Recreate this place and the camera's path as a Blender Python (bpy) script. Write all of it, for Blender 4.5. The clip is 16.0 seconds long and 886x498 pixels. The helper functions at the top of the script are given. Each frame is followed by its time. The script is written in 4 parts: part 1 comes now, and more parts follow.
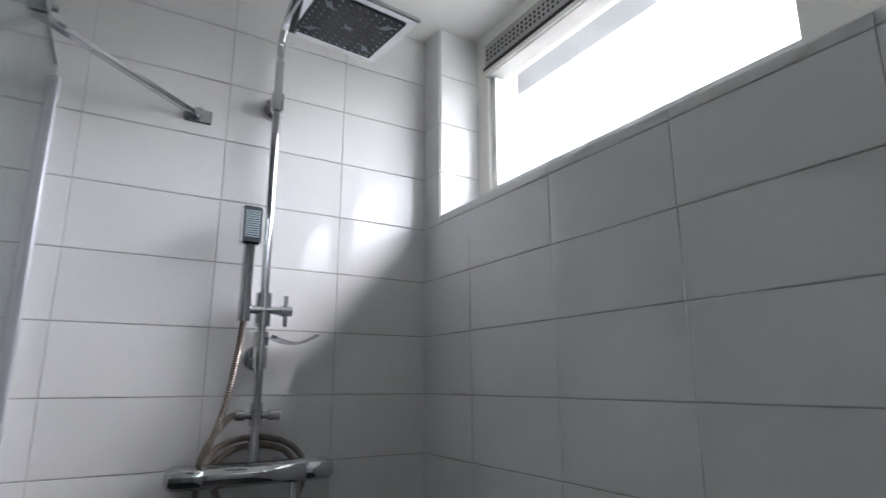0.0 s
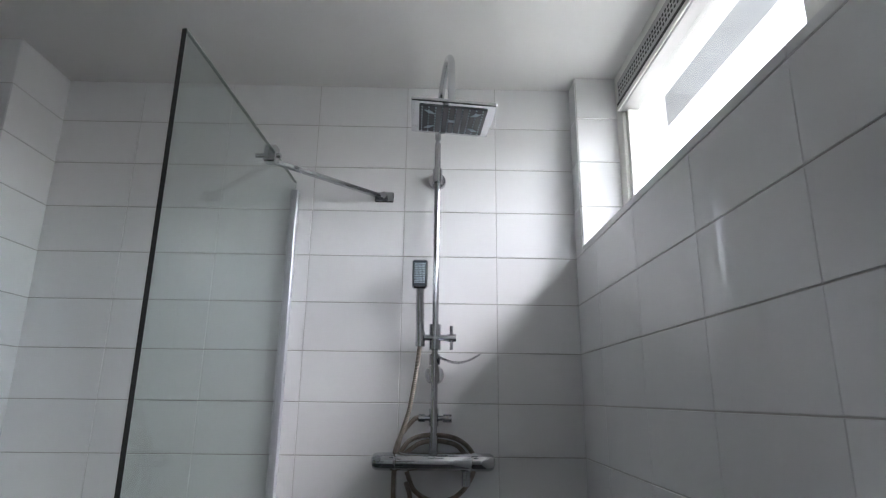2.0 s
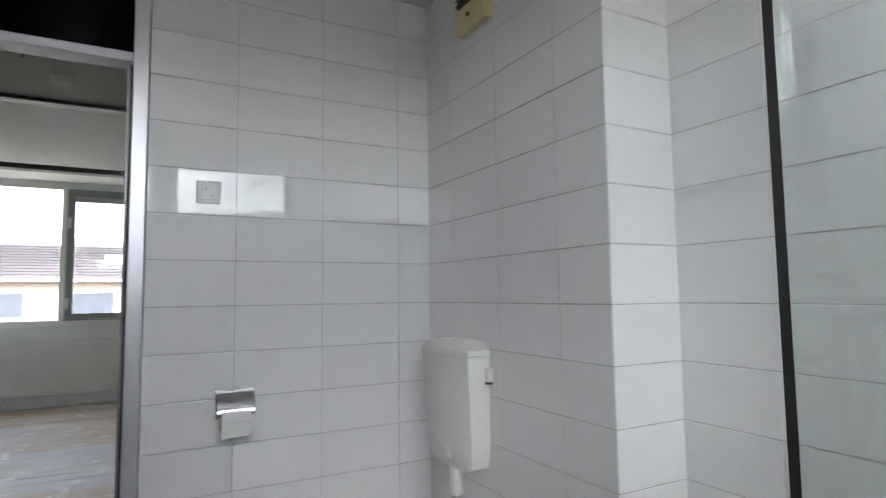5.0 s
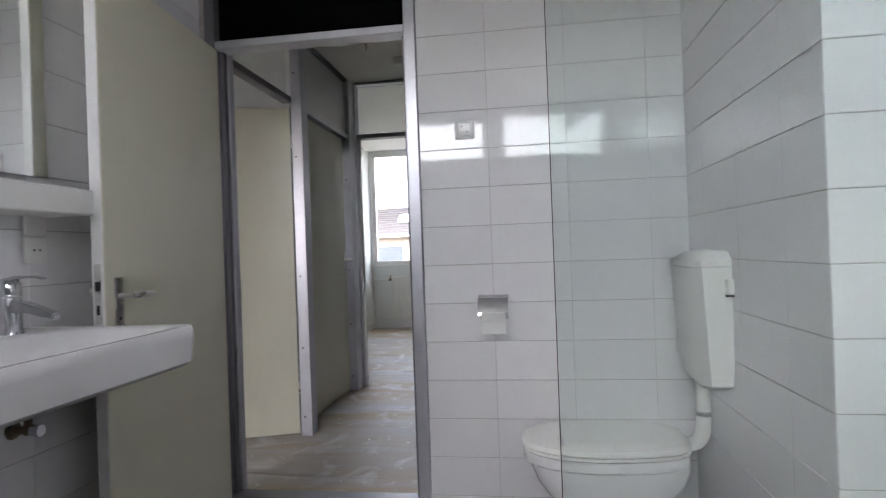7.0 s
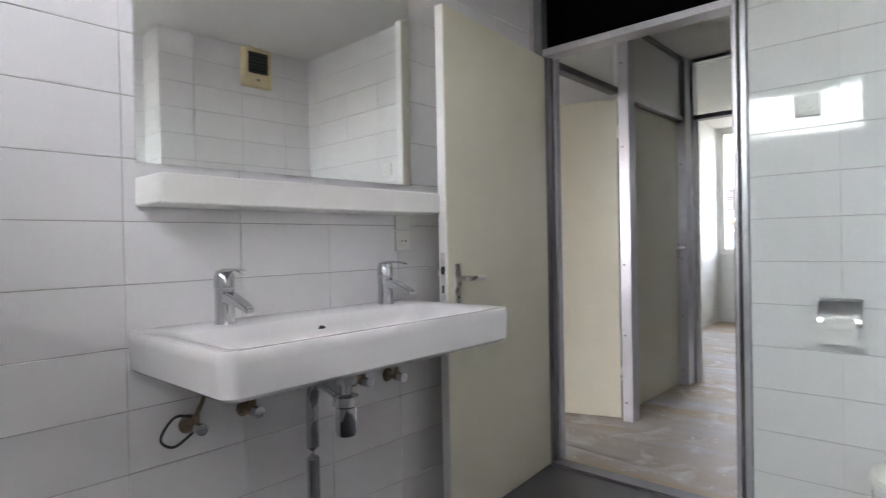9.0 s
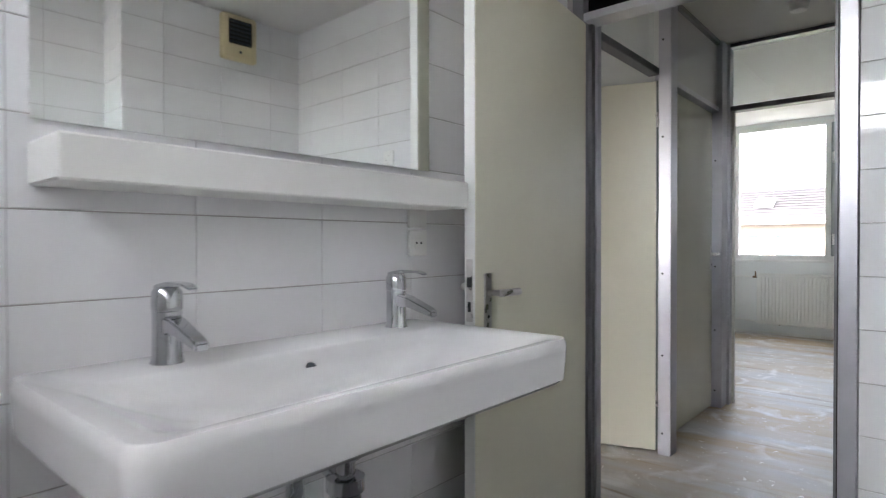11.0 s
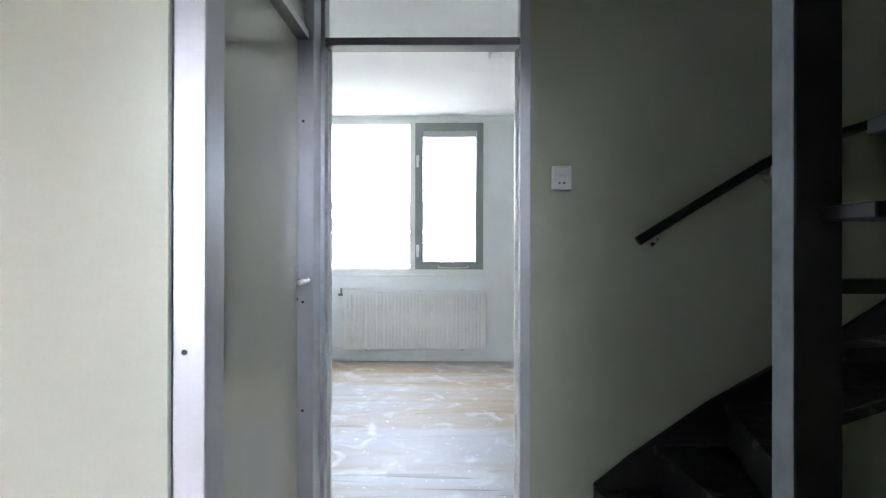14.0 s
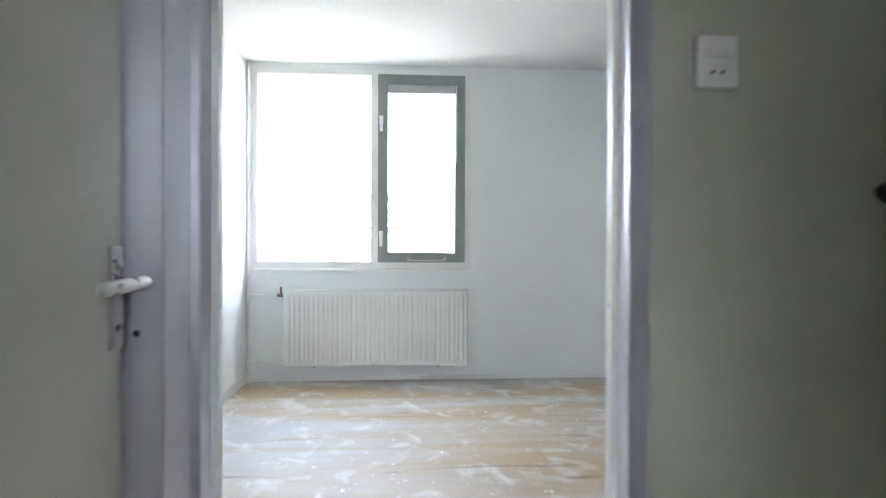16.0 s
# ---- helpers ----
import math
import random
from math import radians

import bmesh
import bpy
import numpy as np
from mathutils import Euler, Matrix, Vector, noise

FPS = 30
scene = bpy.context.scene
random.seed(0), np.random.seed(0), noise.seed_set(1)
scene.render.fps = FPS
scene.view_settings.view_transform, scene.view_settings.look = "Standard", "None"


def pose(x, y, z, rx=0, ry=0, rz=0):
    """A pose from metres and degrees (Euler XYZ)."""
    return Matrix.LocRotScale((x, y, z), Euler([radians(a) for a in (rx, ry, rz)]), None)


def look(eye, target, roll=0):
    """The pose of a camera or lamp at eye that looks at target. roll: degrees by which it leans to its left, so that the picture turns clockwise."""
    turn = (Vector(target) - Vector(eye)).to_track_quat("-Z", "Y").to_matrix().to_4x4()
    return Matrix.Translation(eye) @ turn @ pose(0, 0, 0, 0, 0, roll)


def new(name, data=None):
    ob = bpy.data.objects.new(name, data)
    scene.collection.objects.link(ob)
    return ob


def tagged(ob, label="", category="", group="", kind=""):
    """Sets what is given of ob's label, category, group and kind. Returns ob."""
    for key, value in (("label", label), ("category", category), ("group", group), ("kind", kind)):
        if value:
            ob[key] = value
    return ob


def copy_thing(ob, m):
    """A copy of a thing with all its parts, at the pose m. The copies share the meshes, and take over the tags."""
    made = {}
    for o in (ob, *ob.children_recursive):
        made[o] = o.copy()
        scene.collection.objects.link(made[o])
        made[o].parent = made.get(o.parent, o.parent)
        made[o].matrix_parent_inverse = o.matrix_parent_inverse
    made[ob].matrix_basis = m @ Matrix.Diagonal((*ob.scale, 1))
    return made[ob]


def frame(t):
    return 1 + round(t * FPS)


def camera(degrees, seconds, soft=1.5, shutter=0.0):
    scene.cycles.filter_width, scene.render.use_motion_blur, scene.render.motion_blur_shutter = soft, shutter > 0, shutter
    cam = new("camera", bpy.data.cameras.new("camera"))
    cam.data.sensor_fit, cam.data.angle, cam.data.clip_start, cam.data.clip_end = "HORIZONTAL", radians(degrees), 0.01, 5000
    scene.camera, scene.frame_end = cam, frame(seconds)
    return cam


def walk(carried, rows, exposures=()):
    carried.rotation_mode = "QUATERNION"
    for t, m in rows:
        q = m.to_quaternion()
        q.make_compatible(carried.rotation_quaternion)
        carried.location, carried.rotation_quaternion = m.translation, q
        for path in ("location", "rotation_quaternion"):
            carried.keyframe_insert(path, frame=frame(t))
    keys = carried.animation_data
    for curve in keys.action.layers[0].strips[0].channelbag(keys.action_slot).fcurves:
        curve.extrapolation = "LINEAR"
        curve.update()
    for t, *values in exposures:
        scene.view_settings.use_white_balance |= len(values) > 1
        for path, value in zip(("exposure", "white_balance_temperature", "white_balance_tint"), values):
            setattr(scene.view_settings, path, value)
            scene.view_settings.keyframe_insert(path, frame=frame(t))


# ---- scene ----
# ---- camera ----
cam = camera(75.5, 16.0, soft=1.2, shutter=0.3)
PATH = [
    (0, (0.462, 0.448, 1.435), (1.468, 2.118, 1.888), -0.1),
    (0.5, (0.65, 0.27, 1.468), (1.143, 2.144, 1.961), 0.5),
    (1, (0.738, 0.104, 1.451), (0.985, 2.02, 1.967), 0.6),
    (1.5, (0.808, 0.015, 1.427), (0.893, 1.941, 1.957), 0.8),
    (2, (0.814, 0.002, 1.418), (0.848, 1.937, 1.923), 0.7),
    (2.5, (0.812, 0.005, 1.421), (0.799, 1.948, 1.896), 0.6),
    (3, (0.802, 0.026, 1.435), (0.66, 1.981, 1.829), 0.6),
    (3.5, (0.681, 0.207, 1.355), (0.251, 2.113, 1.78), 0.3),
    (4, (0.686, 0.341, 1.329), (-0.35, 2.004, 1.731), -0.4),
    (4.5, (0.596, 0.451, 1.269), (-0.862, 1.782, 1.591), -0.6),
    (5, (0.575, 0.578, 1.264), (-1.179, 1.526, 1.423), -0.7),
    (5.2, (0.585, 0.65, 1.258), (-1.237, 1.462, 1.39), -0.8),
    (7.3, (0.842, 1.07, 1.107), (-1.121, 0.685, 1.115), -1.9),
    (7.5, (0.862, 1.077, 1.104), (-1.088, 0.633, 1.112), -1.7),
    (8, (0.892, 1.157, 1.114), (-0.977, 0.444, 1.103), -1.6),
    (8.5, (0.897, 1.203, 1.146), (-0.816, 0.172, 1.124), -1.5),
    (9, (0.855, 1.231, 1.154), (-0.634, -0.104, 1.137), -1.1),
    (9.2, (0.842, 1.222, 1.152), (-0.581, -0.184, 1.14), -0.9),
    (11.3, (0.387, 0.725, 1.18), (-1.18, -0.517, 1.155), 0.4),
    (11.5, (0.25, 0.679, 1.19), (-1.467, -0.346, 1.156), 0.6),
    (12, (-0.291, 0.454, 1.215), (-2.173, -0.223, 1.193), 0.2),
    (12.5, (-0.925, 0.336, 1.248), (-2.876, -0.102, 1.231), 0.1),
    (13, (-1.213, 0.295, 1.25), (-3.198, 0.053, 1.246), 0.1),
    (13.5, (-1.322, 0.238, 1.236), (-3.32, 0.142, 1.236), 0.2),
    (14, (-1.423, 0.216, 1.216), (-3.423, 0.195, 1.22), 0.1),
    (14.5, (-1.432, 0.22, 1.212), (-3.431, 0.279, 1.231), 0.0),
    (15, (-1.489, 0.202, 1.209), (-3.486, 0.309, 1.232), 0.1),
    (15.5, (-1.933, 0.148, 1.149), (-3.928, 0.279, 1.142), 0.2),
    (16, (-2.778, 0.066, 1.153), (-4.773, 0.203, 1.14), 0.2),
]
EXPOSURES = [(0, 3.42, 6080, 16), (3.2, 3.52, 6080, 16), (4, 3.8, 6080, 16), (5.2, 3.97, 6250, 18), (7.3, 4.2, 6270, 21), (8.5, 4.57, 6350, 21),
             (9.2, 4.72, 6450, 20), (11.5, 4.55, 6200, 17), (12, 4.3, 6080, 16), (12.5, 4.6, 6000, 16), (13.5, 5.25, 5800, 16), (14.5, 5.45, 5750, 16),
             (15.5, 5.55, 5850, 16), (16, 5.45, 5900, 16)]
walk(cam, [(t, look(eye, target, roll)) for t, eye, target, roll in PATH], EXPOSURES)

# ---- plan, metres ----
XW, XE, YN, YS, ZC = -1.71, 1.335, 2.01, -0.43, 2.59      # bathroom
BOXY, BOXX = 1.742, -0.60                                # boxed-out duct behind the toilet
DY0, DY1, DZ = -0.346, 0.555, 2.11                        # bathroom door opening
WY0, WY1, WZ0 = -0.34, 1.915, 1.935                       # bathroom window opening
ROW0, ROWH, TILEW = 0.041, 0.17, 0.337
YH = -0.36                                               # hall south partition
XB = -3.92                                               # partition to the bedroom
BXW, BYS, BYN, BZC = -7.696, -1.25, 2.7, 2.69             # bedroom
YSTAIR = 2.15

# ---- world and sun: bright overcast ----
world = bpy.data.worlds.new("overcast_sky")
world.use_nodes = True
scene.world = world
wn, wl = world.node_tree.nodes, world.node_tree.links
sky = wn.new("ShaderNodeTexSky")
sky.sky_type = 'NISHITA'
sky.sun_disc = False
sky.sun_elevation, sky.sun_rotation = radians(50), radians(120)
sky.dust_density, sky.air_density = 4.0, 1.0
hsv = wn.new("ShaderNodeHueSaturation")
hsv.inputs["Saturation"].default_value = 0.25
wl.new(sky.outputs[0], hsv.inputs["Color"])
wl.new(hsv.outputs[0], wn["Background"].inputs[0])
wn["Background"].inputs[1].default_value = 0.15
sun = new("sun", bpy.data.lights.new("sun", 'SUN'))
sun.data.energy, sun.data.angle, sun.data.color = 0.5, radians(60), (1.0, 0.97, 0.92)
sun.matrix_world = look((8, -5, 11), (0, 0, 0))


# ---- materials ----
def mat(name, color, rough=0.5, metal=0.0, var=0.06, scale=6.0, bump=0.0, bscale=120.0, spec=0.5, rand=0.0, coat=0.0):
    m = bpy.data.materials.new(name)
    m.use_nodes = True
    nt = m.node_tree
    n, l = nt.nodes, nt.links
    b = n["Principled BSDF"]
    b.inputs["Metallic"].default_value = metal
    b.inputs["Specular IOR Level"].default_value = spec
    b.inputs["Coat Weight"].default_value = coat
    tc = n.new("ShaderNodeTexCoord")
    no = n.new("ShaderNodeTexNoise")
    no.inputs["Scale"].default_value, no.inputs["Detail"].default_value = scale, 6
    l.new(tc.outputs["Object"], no.inputs["Vector"])
    rp = n.new("ShaderNodeValToRGB")
    lo, hi = [max(c * (1 - var), 0) for c in color], [min(c * (1 + var), 1) for c in color]
    rp.color_ramp.elements[0].position, rp.color_ramp.elements[1].position = 0.3, 0.7
    rp.color_ramp.elements[0].color, rp.color_ramp.elements[1].color = (*lo, 1), (*hi, 1)
    l.new(no.outputs["Fac"], rp.inputs["Fac"])
    out = rp.outputs["Color"]
    if rand:
        oi = n.new("ShaderNodeObjectInfo")
        mr = n.new("ShaderNodeMapRange")
        mr.inputs["To Min"].default_value, mr.inputs["To Max"].default_value = 1 - rand, 1 + rand
        l.new(oi.outputs["Random"], mr.inputs["Value"])
        mx = n.new("ShaderNodeMix")
        mx.data_type, mx.blend_type = 'RGBA', 'MULTIPLY'
        mx.inputs[0].default_value = 1.0
        l.new(out, mx.inputs[6])
        l.new(mr.outputs[0], mx.inputs[7])
        out = mx.outputs[2]
    l.new(out, b.inputs["Base Color"])
    fine = n.new("ShaderNodeTexNoise")
    fine.inputs["Scale"].default_value, fine.inputs["Detail"].default_value = bscale, 4
    l.new(tc.outputs["Object"], fine.inputs["Vector"])
    rr = n.new("ShaderNodeMapRange")
    rr.inputs["To Min"].default_value, rr.inputs["To Max"].default_value = max(rough * 0.75, 0.02), min(rough * 1.3, 1)
    l.new(no.outputs["Fac"], rr.inputs["Value"])
    l.new(rr.outputs[0], b.inputs["Roughness"])
    if bump:
        bp = n.new("ShaderNodeBump")
        bp.inputs["Strength"].default_value, bp.inputs["Distance"].default_value = bump, 0.002
        l.new(fine.outputs["Fac"], bp.inputs["Height"])
        l.new(bp.outputs[0], b.inputs["Normal"])
    return m


def glass_mat(name, tint, rough=0.0, mixf=0.9):
    """A thin pane: mostly clear, with a Fresnel gloss."""
    m = bpy.data.materials.new(name)
    m.use_nodes = True
    n, l = m.node_tree.nodes, m.node_tree.links
    n.remove(n["Principled BSDF"])
    tr, gl, mx, lw_, pw, ad = (n.new("ShaderNode" + k) for k in ("BsdfTransparent", "BsdfGlossy", "MixShader", "LayerWeight", "Math", "Math"))
    tr.inputs["Color"].default_value = (*tint, 1)
    gl.inputs["Roughness"].default_value = rough
    pw.operation, ad.operation = 'POWER', 'MULTIPLY_ADD'
    pw.inputs[1].default_value = 4.0
    ad.inputs[1].default_value, ad.inputs[2].default_value = 0.5, 0.035
    l.new(lw_.outputs["Facing"], pw.inputs[0])
    l.new(pw.outputs[0], ad.inputs[0])
    l.new(ad.outputs[0], mx.inputs[0])
    l.new(tr.outputs[0], mx.inputs[1])
    l.new(gl.outputs[0], mx.inputs[2])
    l.new(mx.outputs[0], n["Material Output"].inputs[0])
    return m


def concrete_floor():
    """Bare screed with glue patches, pale filler smears and brown streaks."""
    m = mat("bare_screed", (0.42, 0.41, 0.39), 0.5, bump=0.35, bscale=60)
    n, l = m.node_tree.nodes, m.node_tree.links
    b = n["Principled BSDF"]
    tc = n.new("ShaderNodeTexCoord")
    mp = n.new("ShaderNodeMapping")
    mp.inputs["Scale"].default_value = (2.4, 0.28, 1)
    l.new(tc.outputs["Object"], mp.inputs["Vector"])
    prev = None
    for i, (vec, scale, lo, hi, col, dist) in enumerate((
            (tc.outputs["Object"], 2.2, 0.35, 0.75, (0.40, 0.40, 0.40), 0.4),
            (mp.outputs[0], 1.0, 0.43, 0.60, (0.43, 0.33, 0.20), 0.8),
            (tc.outputs["Object"], 4.5, 0.54, 0.74, (0.64, 0.63, 0.61), 0.9),
            (tc.outputs["Object"], 26.0, 0.66, 0.70, (0.75, 0.74, 0.70), 0.8),
            (mp.outputs[0], 3.6, 0.62, 0.74, (0.24, 0.18, 0.12), 1.2))):
        t = n.new("ShaderNodeTexNoise")
        t.inputs["Scale"].default_value, t.inputs["Detail"].default_value, t.inputs["Distortion"].default_value = scale, 8, dist
        l.new(vec, t.inputs["Vector"])
        r = n.new("ShaderNodeMapRange")
        r.inputs["From Min"].default_value, r.inputs["From Max"].default_value = lo, hi
        l.new(t.outputs["Fac"], r.inputs["Value"])
        mx = n.new("ShaderNodeMix")
        mx.data_type = 'RGBA'
        l.new(r.outputs[0], mx.inputs[0])
        if prev is None:
            mx.inputs[6].default_value = (0.50, 0.49, 0.46, 1)
        else:
            l.new(prev, mx.inputs[6])
        mx.inputs[7].default_value = (*col, 1)
        prev = mx.outputs[2]
    l.new(prev, b.inputs["Base Color"])
    return m


M_TILE = mat("white_glazed_tile", (0.80, 0.80, 0.80), 0.045, var=0.015, scale=3, bump=0.035, bscale=9, rand=0.02)
M_GROUT = mat("grey_grout", (0.46, 0.44, 0.42), 0.9, var=0.15, scale=20, bump=0.3)
M_CEIL = mat("white_ceiling_paint", (0.78, 0.77, 0.75), 0.8, var=0.02, scale=2, bump=0.15, bscale=90)
M_WHITE = mat("white_wall_paint", (0.80, 0.82, 0.80), 0.65, var=0.02, scale=2, bump=0.25, bscale=70)
M_GREEN = mat("sage_wall_paint", (0.50, 0.53, 0.41), 0.55, var=0.05, scale=2.5, bump=0.3, bscale=70)
M_CREAM = mat("cream_door_paint", (0.74, 0.72, 0.58), 0.33, var=0.025, scale=3, bump=0.05, bscale=40)
M_GLOSS = mat("glossy_cream_door_paint", (0.74, 0.73, 0.60), 0.13, var=0.025, scale=3, bump=0.04, bscale=14)
M_ALU = mat("anodised_aluminium", (0.62, 0.62, 0.66), 0.36, metal=0.75, var=0.06, scale=8, bump=0.04, bscale=200)
# darker aluminium for the south bathroom jamb, rebates, threshold, some transoms and heads
M_ALUD = mat("darker_aluminium", (0.24, 0.24, 0.25), 0.4, metal=0.6, var=0.1, scale=8)
M_RUB = mat("black_rubber_seal", (0.02, 0.02, 0.02), 0.6, var=0.2)
M_CHROME = mat("chrome", (0.58, 0.59, 0.61), 0.06, metal=1.0, var=0.02, scale=20)
M_STEEL = mat("brushed_steel", (0.62, 0.60, 0.57), 0.28, metal=1.0, var=0.08, scale=30)
M_HOSE = mat("ribbed_metal_hose", (0.28, 0.24, 0.21), 0.3, metal=1.0, var=0.2, scale=60)
M_PORC = mat("white_porcelain", (0.84, 0.84, 0.84), 0.12, var=0.01, scale=3, coat=0.3)
M_PLAST = mat("white_plastic", (0.80, 0.80, 0.77), 0.35, var=0.02, scale=4)
M_YELL = mat("yellowed_plastic", (0.72, 0.62, 0.38), 0.45, var=0.08, scale=9)
M_BLACK = mat("black_panel", (0.003, 0.003, 0.004), 0.85, var=0.3, spec=0.03)
M_DARK = mat("dark_rubber_face", (0.03, 0.04, 0.05), 0.45, var=0.2, scale=20)
M_NOZ = mat("pale_rubber_nozzle", (0.45, 0.55, 0.60), 0.5, var=0.05)
M_STAIR = mat("black_stair_paint", (0.018, 0.017, 0.018), 0.45, var=0.5, scale=7, bump=0.2)
M_TREAD = mat("worn_black_tread", (0.018, 0.017, 0.018), 0.45, var=0.4, scale=7, bump=0.3)
_n, _l = M_TREAD.node_tree.nodes, M_TREAD.node_tree.links
_t, _r, _m = _n.new("ShaderNodeTexNoise"), _n.new("ShaderNodeMapRange"), _n.new("ShaderNodeMix")
_t.inputs["Scale"].default_value, _t.inputs["Detail"].default_value, _t.inputs["Distortion"].default_value = 9, 9, 0.8
_c = _n.new("ShaderNodeTexCoord")
_l.new(_c.outputs["Object"], _t.inputs["Vector"])
_r.inputs["From Min"].default_value, _r.inputs["From Max"].default_value, _r.inputs["To Max"].default_value = 0.54, 0.72, 0.8
_l.new(_t.outputs["Fac"], _r.inputs["Value"])
_m.data_type = 'RGBA'
_m.inputs[6].default_value, _m.inputs[7].default_value = (0.018, 0.017, 0.018, 1), (0.30, 0.28, 0.26, 1)
_l.new(_r.outputs[0], _m.inputs[0])
_l.new(_m.outputs[2], _n["Principled BSDF"].inputs["Base Color"])
M_NEWEL = mat("worn_blue_grey_paint", (0.40, 0.46, 0.52), 0.5, var=0.15, scale=14, bump=0.2)
M_VINYL = mat("dark_grey_vinyl", (0.11, 0.11, 0.115), 0.42, var=0.12, scale=9, bump=0.1)
M_SCREED = concrete_floor()
M_FRAME = mat("white_frame_paint", (0.80, 0.80, 0.76), 0.4, var=0.02, scale=5)
M_SASH = mat("grey_green_sash_paint", (0.25, 0.28, 0.26), 0.4, var=0.05, scale=6)
M_VENT = mat("grey_vent_aluminium", (0.46, 0.45, 0.45), 0.45, metal=0.5, var=0.1)
M_MIRROR = mat("mirror_silver", (0.90, 0.92, 0.91), 0.015, metal=1.0, var=0.0)
M_GLASS = glass_mat("clear_glass", (0.97, 0.985, 0.975))
M_SCREEN = glass_mat("greenish_shower_glass", (0.925, 0.957, 0.945))
M_PAPER = mat("white_tissue_paper", (0.82, 0.82, 0.80), 0.9, var=0.02, bump=0.3, bscale=150)
M_SOFFIT = mat("grey_soffit_boards", (0.28, 0.29, 0.31), 0.6, var=0.12, scale=5)
M_ROOF = mat("dark_roof_tile", (0.045, 0.04, 0.042), 0.7, var=0.2, scale=3, bump=0.3, bscale=12)
M_BRICK = mat("pale_buff_brick", (0.24, 0.20, 0.16), 0.8, var=0.12, scale=4, bump=0.2)
M_PAVING = mat("paving_and_grass", (0.13, 0.125, 0.105), 0.9, var=0.3, scale=2, bump=0.4, bscale=30)
M_LEAF = mat("hedge_leaf", (0.14, 0.18, 0.04), 0.6, var=0.3, scale=4)
M_COPPER = mat("tarnished_brass", (0.24, 0.18, 0.13), 0.4, metal=0.9, var=0.25, scale=30)
M_RAIL = mat("black_lacquered_wood", (0.012, 0.012, 0.013), 0.3, var=0.2, scale=10)


# ---- mesh helpers ----
def add_box(bm, x0, x1, y0, y1, z0, z1, bev=0.0, seg=1):
    g = bmesh.ops.create_cube(bm, size=1.0)
    for v in g["verts"]:
        v.co = Vector((x0 + (v.co.x + .5) * (x1 - x0), y0 + (v.co.y + .5) * (y1 - y0), z0 + (v.co.z + .5) * (z1 - z0)))
    if bev:
        es = {e for v in g["verts"] for e in v.link_edges}
        bmesh.ops.bevel(bm, geom=list(es), offset=bev, segments=seg, affect='EDGES', profile=0.5)
    return bm


def box(*a, bev=0.0, seg=1):
    return add_box(bmesh.new(), *a, bev=bev, seg=seg)


def cyl(bm, a, b, r, r2=None, n=20):
    a, b = Vector(a), Vector(b)
    d = b - a
    m = Matrix.Translation((a + b) / 2) @ d.to_track_quat('Z', 'Y').to_matrix().to_4x4()
    bmesh.ops.create_cone(bm, cap_ends=True, segments=n, radius1=r, radius2=r if r2 is None else r2, depth=d.length, matrix=m)
    return bm


def smooth_path(pts, n=8):
    """Catmull-Rom through the points."""
    p = [Vector(q) for q in pts]
    p = [p[0] * 2 - p[1], *p, p[-1] * 2 - p[-2]]
    out = []
    for i in range(1, len(p) - 2):
        for k in range(n):
            t = k / n
            out.append(0.5 * (2 * p[i] + (p[i + 1] - p[i - 1]) * t + (2 * p[i - 1] - 5 * p[i] + 4 * p[i + 1] - p[i + 2]) * t * t
                              + (3 * p[i] - p[i - 1] - 3 * p[i + 1] + p[i + 2]) * t ** 3))
    return out + [p[-2]]


def tube(bm, pts, r, n=12, ribs=0.0):
    """A tube along points; ribs swells every second ring."""
    rings, up = [], Vector((0, 0, 1))
    for i, p in enumerate(pts):
        d = (pts[min(i + 1, len(pts) - 1)] - pts[max(i - 1, 0)]).normalized()
        s = d.cross(up)
        s = s.normalized() if s.length > 1e-3 else Vector((1, 0, 0))
        u = s.cross(d).normalized()
        rr = r + (ribs if i % 2 else 0)
        rings.append([bm.verts.new(p + (s * math.cos(a) + u * math.sin(a)) * rr) for a in [2 * math.pi * k / n for k in range(n)]])
    for a, b in zip(rings, rings[1:]):
        for k in range(n):
            bm.faces.new((a[k], a[(k + 1) % n], b[(k + 1) % n], b[k]))
    bm.faces.new(rings[0][::-1])
    bm.faces.new(rings[-1])
    bmesh.ops.recalc_face_normals(bm, faces=bm.faces)
    return bm


def lathe(bm, profile, n=28, m=Matrix()):
    """Turn (radius, height) pairs about z."""
    rings = [[bm.verts.new(m @ Vector((r * math.cos(2 * math.pi * k / n), r * math.sin(2 * math.pi * k / n), z))) for k in range(n)] for r, z in profile]
    for a, b in zip(rings, rings[1:]):
        for k in range(n):
            bm.faces.new((a[k], a[(k + 1) % n], b[(k + 1) % n], b[k]))
    bm.faces.new(rings[0][::-1])
    bm.faces.new(rings[-1])
    bmesh.ops.recalc_face_normals(bm, faces=bm.faces)
    return bm


def loft(bm, rings):
    """Skin between closed rings of equal length, capped."""
    vs = [[bm.verts.new(p) for p in r] for r in rings]
    for a, b in zip(vs, vs[1:]):
        for k in range(len(a)):
            bm.faces.new((a[k], a[(k + 1) % len(a)], b[(k + 1) % len(a)], b[k]))
    bm.faces.new(vs[0][::-1])
    bm.faces.new(vs[-1])
    bmesh.ops.recalc_face_normals(bm, faces=bm.faces)
    return bm


def prism(bm, poly, z0, z1):
    return loft(bm, [[Vector((x, y, z0)) for x, y in poly], [Vector((x, y, z1)) for x, y in poly]])


